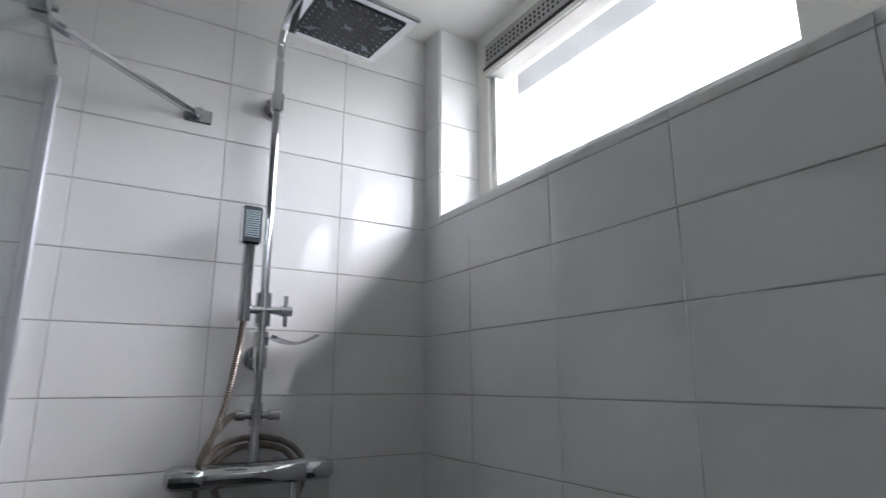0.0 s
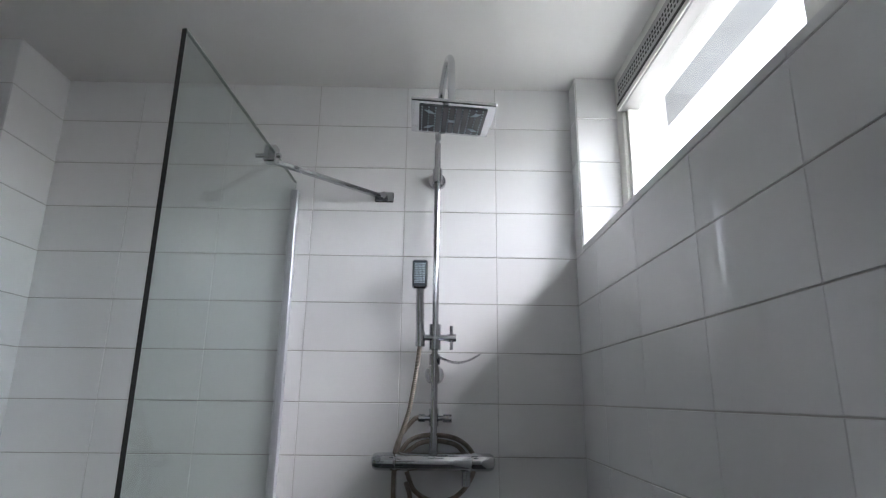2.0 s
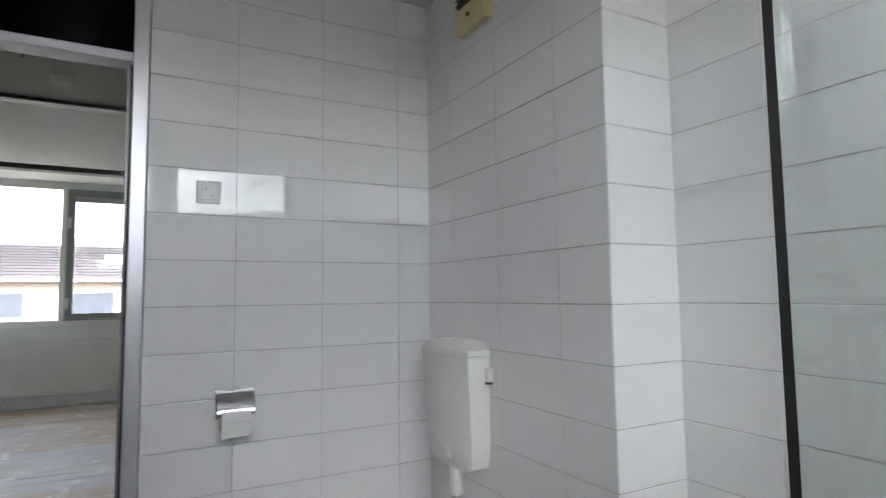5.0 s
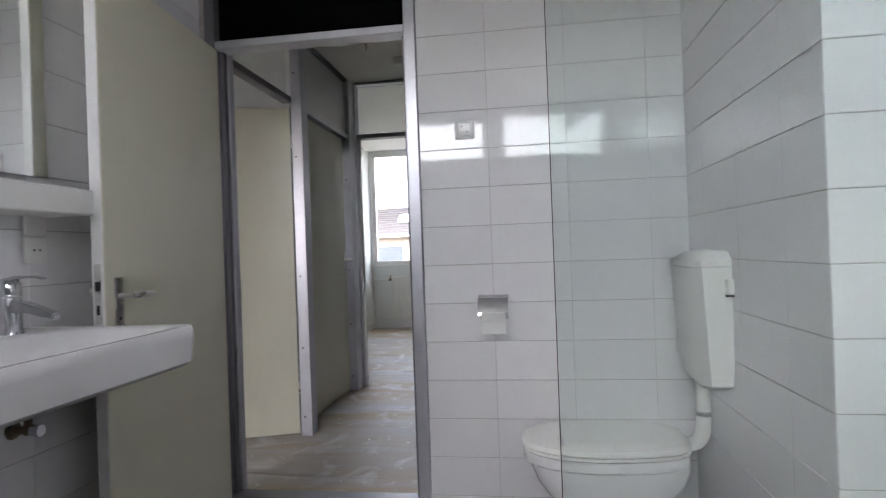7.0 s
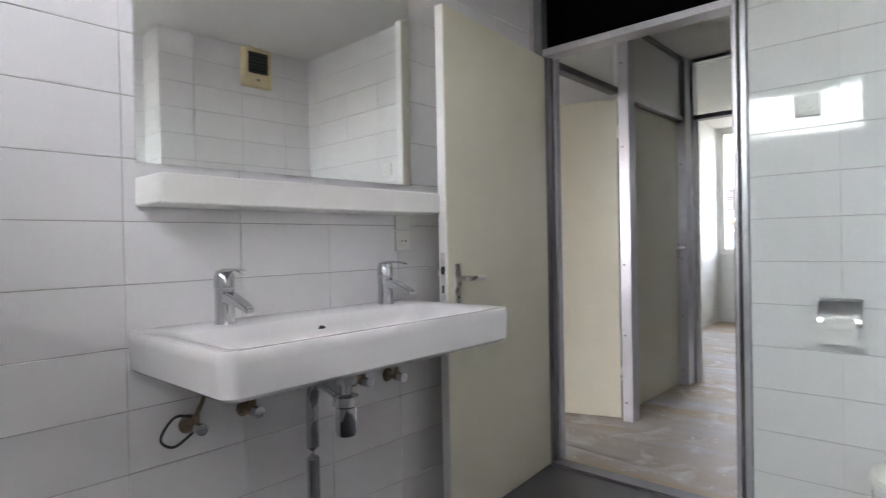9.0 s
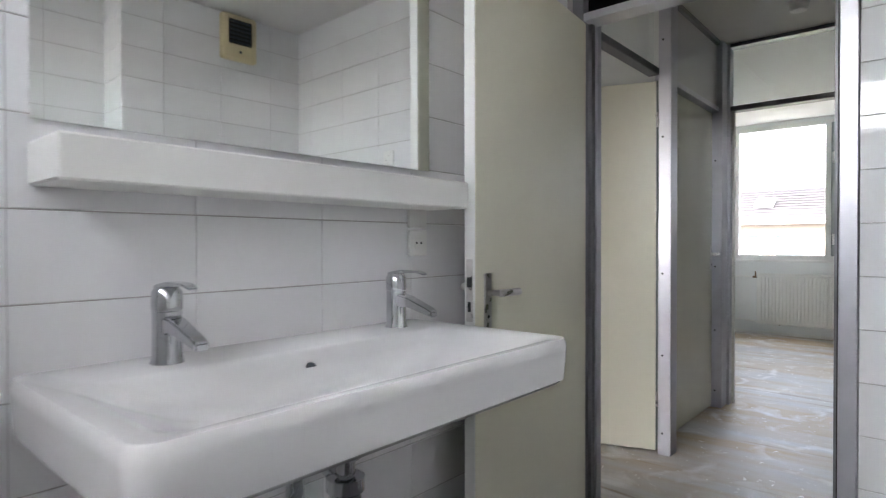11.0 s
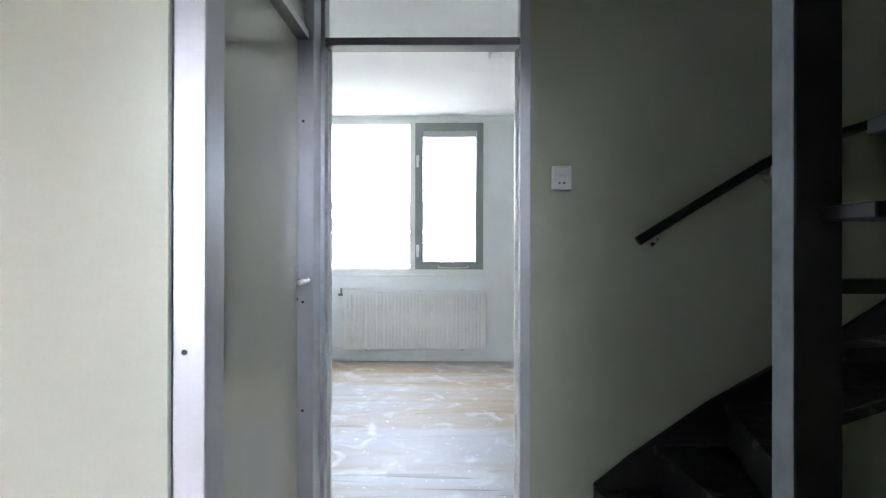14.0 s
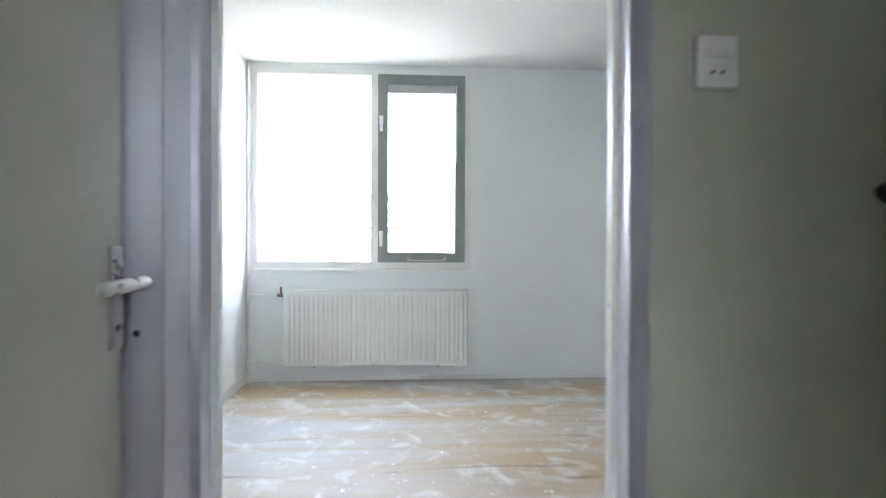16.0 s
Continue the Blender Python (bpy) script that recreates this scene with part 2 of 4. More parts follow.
def mesh_of(name, bm, material, smooth=True):
    me = bpy.data.meshes.new(name)
    if smooth:
        for f in bm.faces:
            f.smooth = True
        for e in bm.edges:
            if len(e.link_faces) == 2 and e.calc_face_angle(0) > 0.6:
                e.smooth = False
    bm.to_mesh(me)
    bm.free()
    me.materials.append(material)
    return me


def part(name, bm, material, parent, label=""):
    ob = new(name, mesh_of(name, bm, material))
    ob.parent = parent
    return tagged(ob, label)


def thing(name, label, category, group="", m=None):
    ob = new(name)
    ob.empty_display_size = 0.05
    if m is not None:
        ob.matrix_world = m
    return tagged(ob, label, category, group)


def solid(name, bm, material, label, category):
    return tagged(new(name, mesh_of(name, bm, material)), label, category)


def structure(name, bm, material, label, category="wall"):
    return tagged(new(name, mesh_of(name, bm, material)), label, category, kind="structure")


def wall_x(bm, x0, x1, y0, y1, z0, z1, holes=()):
    """A wall along y, with holes (y0, y1, z0, z1) in order of y."""
    c = y0
    for a, b, lo, hi in holes:
        if a > c:
            add_box(bm, x0, x1, c, a, z0, z1)
        if lo > z0:
            add_box(bm, x0, x1, a, b, z0, lo)
        if hi < z1:
            add_box(bm, x0, x1, a, b, hi, z1)
        c = b
    if c < y1:
        add_box(bm, x0, x1, c, y1, z0, z1)
    return bm


# ---- bathroom shell ----
w_north = structure("wall_north", box(BOXX - 0.10, XE + 0.35, YN, YN + 0.12, 0, ZC + .1), M_GROUT, "white glazed tiles in grey grout behind the shower")
w_box = structure("wall_duct", box(XW - 0.07, BOXX, BOXY, YN + 0.12, 0, ZC + .1), M_GROUT, "boxed-out duct clad in white tiles behind the toilet")
w_south = structure("wall_south", box(XW - 0.07, XE + 0.35, YS - 0.09, YS, 0, ZC + .1), M_GROUT, "white tiled wall behind the washbasin")
w_east = structure("wall_east", wall_x(bmesh.new(), XE, XE + 0.15, YS, YN, 0, ZC + .1, [(WY0, WY1, WZ0, ZC + .1)]), M_GROUT, "white tiled outer wall under a high window")
w_west = structure("wall_west", wall_x(bmesh.new(), XW - 0.07, XW, YS, BOXY, 0, ZC + .1, [(YS, DY1 + 0.055, 0, ZC + .1)]), M_GROUT, "white tiled wall between door and toilet")
structure("wall_outer", wall_x(bmesh.new(), XE + 0.152, XE + 0.35, YS, YN, 0, ZC + .1, [(WY0 - 0.02, WY1 + 0.03, WZ0 + 0.10, ZC - 0.05)]), M_WHITE, "plastered outer wall round the bathroom window")
structure("floor_bathroom", box(XW, XE, YS, YN, -0.1, 0.0), M_VINYL, "dark grey smooth bathroom floor", "floor")
structure("ceiling_bathroom", box(XW - 0.07, XE + 0.35, YS - 0.09, YN + 0.12, ZC, ZC + 0.09), M_CEIL, "white painted plaster ceiling", "ceiling")

# bathroom window
win = thing("window_1", "high white window with a perforated vent strip", "window")
win["kind"] = "structure"
fx0, fx1 = XE + 0.15, XE + 0.21
fb = box(fx0, fx1, WY0, WY0 + 0.06, WZ0, ZC)
for a in ((WY1 - 0.06, WY1, WZ0, ZC), (0.71, 0.88, WZ0, ZC), (WY0 + .06, WY1 - .06, WZ0, WZ0 + 0.06), (WY0 + .06, WY1 - .06, ZC - 0.05, ZC)):
    add_box(fb, fx0, fx1, *a)
part("window_frame", fb, M_FRAME, win)
for y0, y1 in ((WY0 + 0.06, 0.71), (0.88, WY1 - 0.06)):
    bead = box(fx0 + .012, fx1 - .012, y0, y0 + 0.025, WZ0 + .06, ZC - .17)
    add_box(bead, fx0 + .012, fx1 - .012, y1 - 0.025, y1, WZ0 + .06, ZC - .17)
    part("glazing_bead", bead, M_FRAME, win)
    p = part("pane", box(fx0 + .028, fx0 + .034, y0 + .025, y1 - .025, WZ0 + .06, ZC - .17), M_GLASS, win)
    p.visible_shadow = False
    v = part("vent_strip", box(fx0 - 0.012, fx1 - .005, y0, y1, ZC - 0.17, ZC - 0.05, bev=.004), M_VENT, win, "grey perforated ventilation strip")
    part("vent_lip", box(fx0 - 0.018, fx0 - 0.0122, y0, y1, ZC - 0.168, ZC - 0.150, bev=.002), M_FRAME, v)
    part("vent_seal", box(fx0 - 0.016, fx0 - 0.0122, y0, y1, ZC - 0.149, ZC - 0.136), M_RUB, v)
    holes = bmesh.new()
    for k in range(int((y1 - y0) / 0.02)):
        for j in range(3):
            add_box(holes, fx0 - 0.0130, fx0 - 0.0115, y0 + .01 + k * .02, y0 + .02 + k * .02, ZC - .115 + j * .016, ZC - .107 + j * .016)
    part("perforation", holes, M_RUB, v)
part("window_sill", box(XE + 0.004, fx0, WY0, WY1, WZ0 - 0.004, WZ0 + 0.004), M_TILE, win)
structure("eave_outside", box(XE + 0.352, 1.83, -3.2, 9.0, 2.575, 2.72), M_SOFFIT, "grey boarded roof overhang outside the window", "eave")

# ---- shower ----
PX, PY = 0.825, 1.952
sh = thing("shower_set", "chrome thermostatic shower column with square rain head", "shower", m=pose(PX, YN, 1.22))
inv = sh.matrix_world.inverted()


def spart(name, bm, material, parent, label=""):
    """A part of the shower, given in room coordinates."""
    bmesh.ops.transform(bm, matrix=inv, verts=bm.verts)
    return part(name, bm, material, parent, label)


riser = smooth_path([(PX, PY, 1.26), (PX, PY, 1.8), (PX, PY, 2.3), (PX + .002, PY - .01, 2.41), (PX + .012, PY - .10, 2.495), (PX + .025, PY - .25, 2.505),
                     (PX + .034, PY - .36, 2.45), (PX + .036, PY - .42, 2.34), (PX + .036, PY - .44, 2.22)], 10)
spart("riser_pipe", tube(bmesh.new(), riser, 0.0115, 16), M_CHROME, sh)
for z in (2.2, 1.495):
    b = cyl(bmesh.new(), (PX, YN, z), (PX, YN - .014, z), 0.034, 0.030)
    cyl(b, (PX, YN - .014, z), (PX, PY, z), 0.012)
    cyl(b, (PX, PY, z - .026), (PX, PY, z + .026), 0.018)
    spart("wall_bracket", b, M_CHROME, sh)
for z0, z1, r in ((1.575, 1.66, .021), (1.525, 1.56, .019), (1.33, 1.385, .016), (1.25, 1.30, .015)):
    spart("collar", cyl(bmesh.new(), (PX, PY, z0), (PX, PY, z1), r), M_CHROME, sh)
# thermostat bar
mb = bmesh.new()
ring = lambda x, a, b: [Vector((x, 1.935 + a * math.cos(t), 1.222 + b * math.sin(t))) for t in [2 * math.pi * k / 24 for k in range(24)]]
loft(mb, [ring(0.628, .012, .010), ring(0.634, .028, .022), ring(0.645, .034, .027), ring(0.70, .036, .028), ring(0.705, .034, .026), ring(0.71, .036, .028),
          ring(0.94, .036, .028), ring(0.945, .034, .026), ring(0.95, .036, .028), ring(1.005, .034, .027), ring(1.016, .028, .022), ring(1.022, .012, .010)])
spart("thermostat", mb, M_CHROME, sh)
for x in (0.75, 0.90):
    spart("wall_union", cyl(bmesh.new(), (x, YN, 1.222), (x, 1.95, 1.222), 0.026, 0.02), M_CHROME, sh)
spart("outlet", cyl(bmesh.new(), (0.93, 1.94, 1.15), (0.93, 1.94, 1.20), 0.014), M_CHROME, sh)
# rain head, tilted towards the room
HM = pose(PX + .036, PY - .44, 2.205, 5, 3, 2)
hb = box(-.117, .117, -.117, .117, -.006, .006, bev=.003)
cyl(hb, (0, 0, .006), (0, 0, .03), .024, .016)
bmesh.ops.transform(hb, matrix=HM, verts=hb.verts)
rh = spart("rain_head", hb, M_CHROME, sh)
fb = box(-.094, .094, -.094, .094, -.009, -.0062)
bmesh.ops.transform(fb, matrix=HM, verts=fb.verts)
spart("spray_face", fb, M_DARK, rh, "dark rubber spray face")
nz = bmesh.new()
for i in range(10):
    for j in range(10):
        add_box(nz, -.088 + i * .0188, -.084 + i * .0188, -.088 + j * .0188, -.084 + j * .0188, -.0115, -.0085)
add_box(nz, -.009, .009, -.007, .007, -.0105, -.0085)
for sx in (-1, 1):
    for sy in (-1, 1):
        prism(nz, [(sx * .05, sy * .042), (sx * .062, sy * .062), (sx * .08, sy * .066), (sx * .068, sy * .048)], -.0108, -.0085)
bmesh.ops.transform(nz, matrix=HM, verts=nz.verts)
spart("nozzle_pattern", nz, M_NOZ, rh)
# hand shower on its slider
hs = smooth_path([(0.775, 1.935, 1.60), (0.773, 1.93, 1.70), (0.771, 1.912, 1.79)], 6)
hd = tube(bmesh.new(), hs, 0.0145, 14)
add_box(hd, .744, .796, 1.895, 1.925, 1.775, 1.875, bev=.006)
hand = spart("hand_shower", hd, M_CHROME, sh)
spart("spray_face", box(.748, .792, 1.8925, 1.8955, 1.782, 1.870), M_DARK, hand, "dark spray face with pale nozzles")
nz = bmesh.new()
for i in range(8):
    for j in range(12):
        add_box(nz, .752 + i * .0047, .7552 + i * .0047, 1.8912, 1.893, 1.792 + j * .006, 1.7955 + j * .006)
spart("nozzle_pattern", nz, M_NOZ, hand)
sl = cyl(bmesh.new(), (0.775, PY - .01, 1.615), (PX + .06, PY - .01, 1.615), 0.011)
cyl(sl, (0.775, PY - .012, 1.585), (0.775, PY - .016, 1.635), 0.016)
cyl(sl, (PX + .055, PY - .01, 1.575), (PX + .055, PY - .01, 1.655), 0.006)
cyl(sl, (PX + .04, PY - .01, 1.615), (PX + .07, PY - .01, 1.615), 0.014)
spart("slider", sl, M_CHROME, sh)
# soap dish: a curved leaf of metal
sd = bmesh.new()
rows_ = []
for i in range(13):
    u = i / 12
    rows_.append([sd.verts.new((PX + .015 + u * .135, PY - .055 + v * .10 * (1 - .35 * u), 1.545 - .022 * math.sin(u * math.pi) + .012 * u + .006 * (2 * v - 1) ** 2)) for v in [k / 6 for k in range(7)]])
for a, b in zip(rows_, rows_[1:]):
    for k in range(6):
        sd.faces.new((a[k], a[k + 1], b[k + 1], b[k]))
bmesh.ops.solidify(sd, geom=sd.faces[:], thickness=0.004)
spart("soap_dish", sd, M_CHROME, sh)
valve = cyl(bmesh.new(), (PX - .05, PY, 1.355), (PX + .055, PY, 1.355), 0.009)
cyl(valve, (PX + .03, PY, 1.355), (PX + .058, PY, 1.355), 0.014)
cyl(valve, (PX - .05, PY, 1.355), (PX - .03, PY, 1.355), 0.013)
spart("diverter", valve, M_CHROME, sh)
h1 = smooth_path([(.775, 1.935, 1.59), (.765, 1.93, 1.50), (.745, 1.925, 1.38), (.715, 1.93, 1.28), (.700, 1.95, 1.18), (.705, 1.955, 1.05), (.73, 1.955, .92), (.76, 1.955, .95), (.755, 1.95, 1.1), (.74, 1.945, 1.16)], 40)
spart("hose", tube(bmesh.new(), h1, 0.0072, 10, ribs=.0012), M_HOSE, sh, "ribbed metal hose")
h2 = smooth_path([(PX - .045, PY, 1.355), (.76, 1.945, 1.35), (.72, 1.94, 1.30), (.70, 1.945, 1.24), (.70, 1.95, 1.20)], 30)
spart("hose", tube(bmesh.new(), h2, 0.0072, 10, ribs=.0012), M_HOSE, sh, "ribbed metal hose")
h3 = smooth_path([(.71, 1.965, 1.235), (.75, 1.97, 1.285), (.82, 1.97, 1.302), (.90, 1.97, 1.29), (.95, 1.965, 1.25), (.955, 1.96, 1.19), (.91, 1.955, 1.125), (.84, 1.955, 1.10), (.77, 1.955, 1.13), (.74, 1.955, 1.19)], 30)
spart("hose", tube(bmesh.new(), h3, 0.0072, 10, ribs=.0012), M_HOSE, sh, "ribbed metal hose")
h4 = smooth_path([(.73, 1.965, 1.24), (.78, 1.968, 1.275), (.84, 1.968, 1.283), (.90, 1.968, 1.27), (.93, 1.95, 1.24)], 24)
spart("hose", tube(bmesh.new(), h4, 0.0072, 10, ribs=.0012), M_HOSE, sh, "ribbed metal hose")

# glass screen, slightly turned off the wall's square
GN, GS, GT = Vector((0.305, YN - .012, 0)), Vector((0.273, 1.078, 0)), 2.178
gd = (GS - GN).normalized()
gm = Matrix.Translation(GN) @ gd.to_track_quat('X', 'Z').to_matrix().to_4x4()
gl = (GS - GN).length
scr = thing("shower_screen", "frameless clear glass shower screen with chrome support bar", "shower screen", m=gm)
pane = part("pane", box(0.012, gl - .004, -.004, .004, 0.03, GT), M_SCREEN, scr)
# no seal: a thin black strip paints the dark total reflection in the glass edge
part("dark_edge", box(gl - .004, gl - .0033, -.005, .005, 0.03, GT), M_RUB, pane, "dark free edge of the glass")
part("wall_profile", box(-.008, 0.022, -.013, .013, 0.0, GT - .03, bev=.002), M_ALU, scr, "aluminium wall profile")
part("top_edge", box(0.012, gl - .004, -.004, .004, GT, GT + .003), M_SASH, pane)
part("base_seal", box(0.012, gl, -.008, .008, 0.0, 0.03), M_ALU, scr)
gi = gm.inverted()
ca, cb = gi @ Vector((0.268, 1.70, 2.15)), gi @ Vector((0.63, YN - .004, 2.135))
arm = bmesh.new()
ad = (cb - ca)
am = Matrix.Translation(ca) @ ad.to_track_quat('X', 'Z').to_matrix().to_4x4()
add_box(arm, 0.01, ad.length - .01, -.010, .010, -.007, .007, bev=.002)
bmesh.ops.transform(arm, matrix=am, verts=arm.verts)
bar = part("support_bar", arm, M_CHROME, scr, "chrome support bar")
cl = box(ca.x - .018, ca.x + .018, -.02, .02, GT - .045, GT + .012, bev=.004)
cyl(cl, (ca.x, -.05, GT - .02), (ca.x, .03, GT - .02), .008)
part("clamp", cl, M_CHROME, bar)
wp = cyl(bmesh.new(), cb, cb + (gi.to_3x3() @ Vector((0, -.03, 0))), .012)
wb = box(.595, .665, YN - .008, YN, 2.115, 2.155, bev=.003)
bmesh.ops.transform(wb, matrix=gi, verts=wb.verts)
part("wall_plate", wb, M_CHROME, bar)
part("pivot", wp, M_CHROME, bar)

# ---- toilet corner ----
fan = thing("extractor_fan", "yellowed plastic extractor fan high on the tiles", "fan", m=pose(-1.26, BOXY, 2.44))
part("housing", box(-.115, .115, -.05, 0, -.14, .14, bev=.012), M_YELL, fan)
part("recess", box(-.075, .075, -.053, -.0501, -.045, .105), M_RUB, fan, "dark grille opening")
for k in range(6):
    part("louvre", box(-.075, .075, -.062, -.0505, -.038 + k * .025, -.030 + k * .025, bev=.002), M_DARK, fan)
part("screw", cyl(bmesh.new(), (-.0, -.05, -.09), (0, -.054, -.09), .009), M_DARK, fan)

cis = thing("toilet_cistern", "white plastic wall-hung cistern above the toilet", "cistern", m=pose(-1.396, BOXY, 0))
cr = lambda z, w, d, c: [Vector(q) for q in ((-w, -.0, z), (-w, -d + c, z), (-w + c * 1.6, -d, z), (w - c * 1.6, -d, z), (w, -d + c, z), (w, 0, z))]
part("tank", loft(bmesh.new(), [cr(.615, .12, .085, .018), cr(.63, .152, .095, .022), cr(.70, .168, .105, .024), cr(1.035, .175, .124, .026)]), M_PLAST, cis)
lid = part("lid", loft(bmesh.new(), [cr(1.038, .178, .127, .026), cr(1.058, .177, .126, .026), cr(1.085, .145, .085, .022), cr(1.09, .12, .07, .02)]), M_PLAST, cis, "white sloping cistern lid")
part("flush_button", lathe(bmesh.new(), [(.021, 1.089), (.021, 1.094), (.016, 1.097)], 20, Matrix.Translation((0, -.035, 0))), M_PLAST, lid)
part("inlet_valve", box(.176, .198, -.028, -.004, .945, .995, bev=.003), M_PLAST, cis)
part("inlet_seal", box(.177, .196, -.027, -.005, .936, .9445), M_RUB, cis, "dark rubber seal")
fp = smooth_path([(.03, -.07, .69), (.03, -.07, .60), (.03, -.07, .47), (.025, -.085, .41), (0, -.12, .385), (-.02, -.17, .38)], 8)
part("flush_pipe", tube(bmesh.new(), fp, .026, 18), M_PLAST, cis, "bent white flush pipe")
part("pipe_nut", cyl(bmesh.new(), (.03, -.07, .655), (.03, -.07, .695), .036), M_PLAST, cis)

toi = thing("toilet", "white porcelain toilet with closed seat", "toilet", m=pose(-1.38, BOXY - .13, 0))


def oval(z, w, l, y0=0.0, k=32):
    """A toilet's outline: flat back, round front."""
    out = []
    for i in range(k):
        t = 2 * math.pi * i / k
        c, s = math.cos(t), math.sin(t)
        f = -l * (0.55 - 0.45 * s) if s < 0.2 else -l * max(0, .46 - .58 * (s - .2))
        out.append(Vector((w * math.copysign(abs(c) ** .75, c) if s < .3 else w * math.copysign(min(1, abs(c) ** .5 * 1.0), c), y0 + f, z)))
    return out


part("bowl", loft(bmesh.new(), [oval(0, .095, .30, -.12), oval(0.070, .09, .28, -.13), oval(0.120, .10, .31, -.12), oval(0.178, .125, .38, -.09), oval(0.218, .148, .45, -.055),
                                oval(0.268, .168, .52, -.02), oval(0.318, .178, .56, 0), oval(0.340, .180, .57, 0)]), M_PORC, toi)
part("rim", loft(bmesh.new(), [oval(0.342, .182, .575), oval(0.348, .188, .585), oval(0.376, .190, .588), oval(0.382, .186, .58)]), M_PORC, toi, "thick white porcelain rim")
part("seat", loft(bmesh.new(), [oval(0.384, .184, .575), oval(0.388, .189, .585), oval(0.396, .188, .583)]), M_PLAST, toi, "white plastic seat")
part("seat_lid", loft(bmesh.new(), [oval(0.399, .188, .583), oval(0.405, .192, .592), oval(0.420, .188, .585), oval(0.429, .165, .53, -.015), oval(0.432, .12, .42, -.05)]), M_PLAST, toi, "white closed lid")
part("outlet", tube(bmesh.new(), smooth_path([(.03, -.10, .14), (.035, -.02, .12), (.035, .05, .06), (.035, .06, .0)], 6), .05, 16), M_PLAST, toi, "white plastic outlet pipe")

tp = thing("toilet_roll_holder", "chrome toilet roll holder with cover and paper roll", "toilet roll holder", m=pose(XW + .005, .915, .84))
part("back_plate", box(0, .006, -.062, .062, -.02, .078, bev=.002), M_CHROME, tp)
cv = bmesh.new()
cvr = [[Vector((x, y, z)) for x, z in ((.012, .082), (.05, .078), (.078, .05), (.088, .0), (.085, .0), (.075, .048), (.048, .074), (.012, .078))] for y in (-.064, .064)]
loft(cv, cvr)
part("cover", cv, M_CHROME, tp, "curved chrome cover")
part("paper_roll", cyl(bmesh.new(), (.048, -.05, -.01), (.048, .05, -.01), .046, n=32), M_PAPER, tp, "white paper roll")
part("sheet", box(.088, .0915, -.05, .05, -.075, .0, bev=.001), M_PAPER, tp)
part("hinge", cyl(bmesh.new(), (.012, -.066, .08), (.012, .066, .08), .006), M_CHROME, tp)
ws = thing("wall_socket", "white plastic double switch plate on the tiles", "switch", m=pose(XW + .005, .815, 1.655))
part("plate", box(0, .012, -.042, .042, -.042, .042, bev=.003), M_PLAST, ws)
part("rocker", box(.012, .017, -.028, .028, -.03, .03, bev=.002), M_PLAST, ws)
for a, b in ((-.012, .012), (.012, -.012)):
    part("mark", cyl(bmesh.new(), (.016, a, b), (.0176, a, b), .004), M_GROUT, ws)

# ---- washbasin ----
SX0, SX1, SY1, SZ = -0.73, 0.29, 0.118, 0.938
bas = thing("washbasin", "wide white porcelain wall-hung double washbasin", "washbasin", m=pose((SX0 + SX1) / 2, YS, SZ))
bw, bd = (SX1 - SX0) / 2, SY1 - YS


def rrect(w0, w1, d0, d1, z, r, k=6):
    out = []
    for cx, cy, a0 in ((w1 - r, d1 - r, 0), (w0 + r, d1 - r, 90), (w0 + r, d0 + r, 180), (w1 - r, d0 + r, 270)):
        for i in range(k + 1):
            a = radians(a0 + 90 * i / k)
            out.append(Vector((cx + r * math.cos(a), cy + r * math.sin(a), z)))
    return out


body = bmesh.new()
loft(body, [rrect(-bw + .10, bw - .10, 0, bd - .10, -.135, .03), rrect(-bw + .02, bw - .02, 0, bd - .02, -.112, .03), rrect(-bw + .006, bw - .006, 0, bd - .006, -.10, .035),
            rrect(-bw, bw, 0, bd, -.03, .04), rrect(-bw, bw, 0, bd, -.012, .04), rrect(-bw + .006, bw - .006, .0, bd - .006, 0, .036),
            rrect(-bw + .04, bw - .04, .155, bd - .028, -.001, .04), rrect(-bw + .06, bw - .06, .165, bd - .045, -.009, .05),
            rrect(-bw + .11, bw - .11, .18, bd - .085, -.035, .06), rrect(-bw + .18, bw - .18, .20, bd - .13, -.066, .06), rrect(-bw + .26, bw - .26, .25, bd - .18, -.082, .04)])
part("bowl", body, M_PORC, bas)
part("overflow", cyl(bmesh.new(), (-.0, .176, -.045), (-.0, .184, -.045), .014), M_DARK, bas)
part("drain", cyl(bmesh.new(), (0.03, .33, -.083), (0.03, .33, -.079), .032), M_CHROME, bas, "chrome drain")
tap = thing("basin_tap", "chrome single-lever basin mixer tap", "tap", "taps on the washbasin", m=pose(.05, YS + .09, SZ))
tb = bmesh.new()
lathe(tb, [(.031, 0), (.030, .004), (.028, .012), (.027, .09), (.028, .10)], 24, Matrix.Shear('XZ', 4, (0, 0)))
part("body", tb, M_CHROME, tap)
spo = [[Vector((x * w, y, z + dz * t)) for x, dz in ((-1, 0), (1, 0), (1, 1), (-1, 1))] for y, z, w, t in ((0, .055, .02, .04), (.05, .06, .017, .028), (.125, .042, .015, .02), (.142, .036, .014, .018))]
sb = loft(bmesh.new(), spo)
bmesh.ops.bevel(sb, geom=sb.edges[:], offset=.004, segments=2, affect='EDGES')
part("spout", sb, M_CHROME, tap)
lv = lathe(bmesh.new(), [(.028, .102), (.029, .108), (.028, .138), (.021, .148)], 24)
lev = part("lever", lv, M_CHROME, tap)
lh = loft(bmesh.new(), [[Vector((x * w, y, z + dz * t)) for x, dz in ((-1, 0), (1, 0), (1, 1), (-1, 1))] for y, z, w, t in ((-.015, .139, .02, .012), (.03, .150, .018, .009), (.085, .152, .012, .006), (.108, .146, .010, .005))])
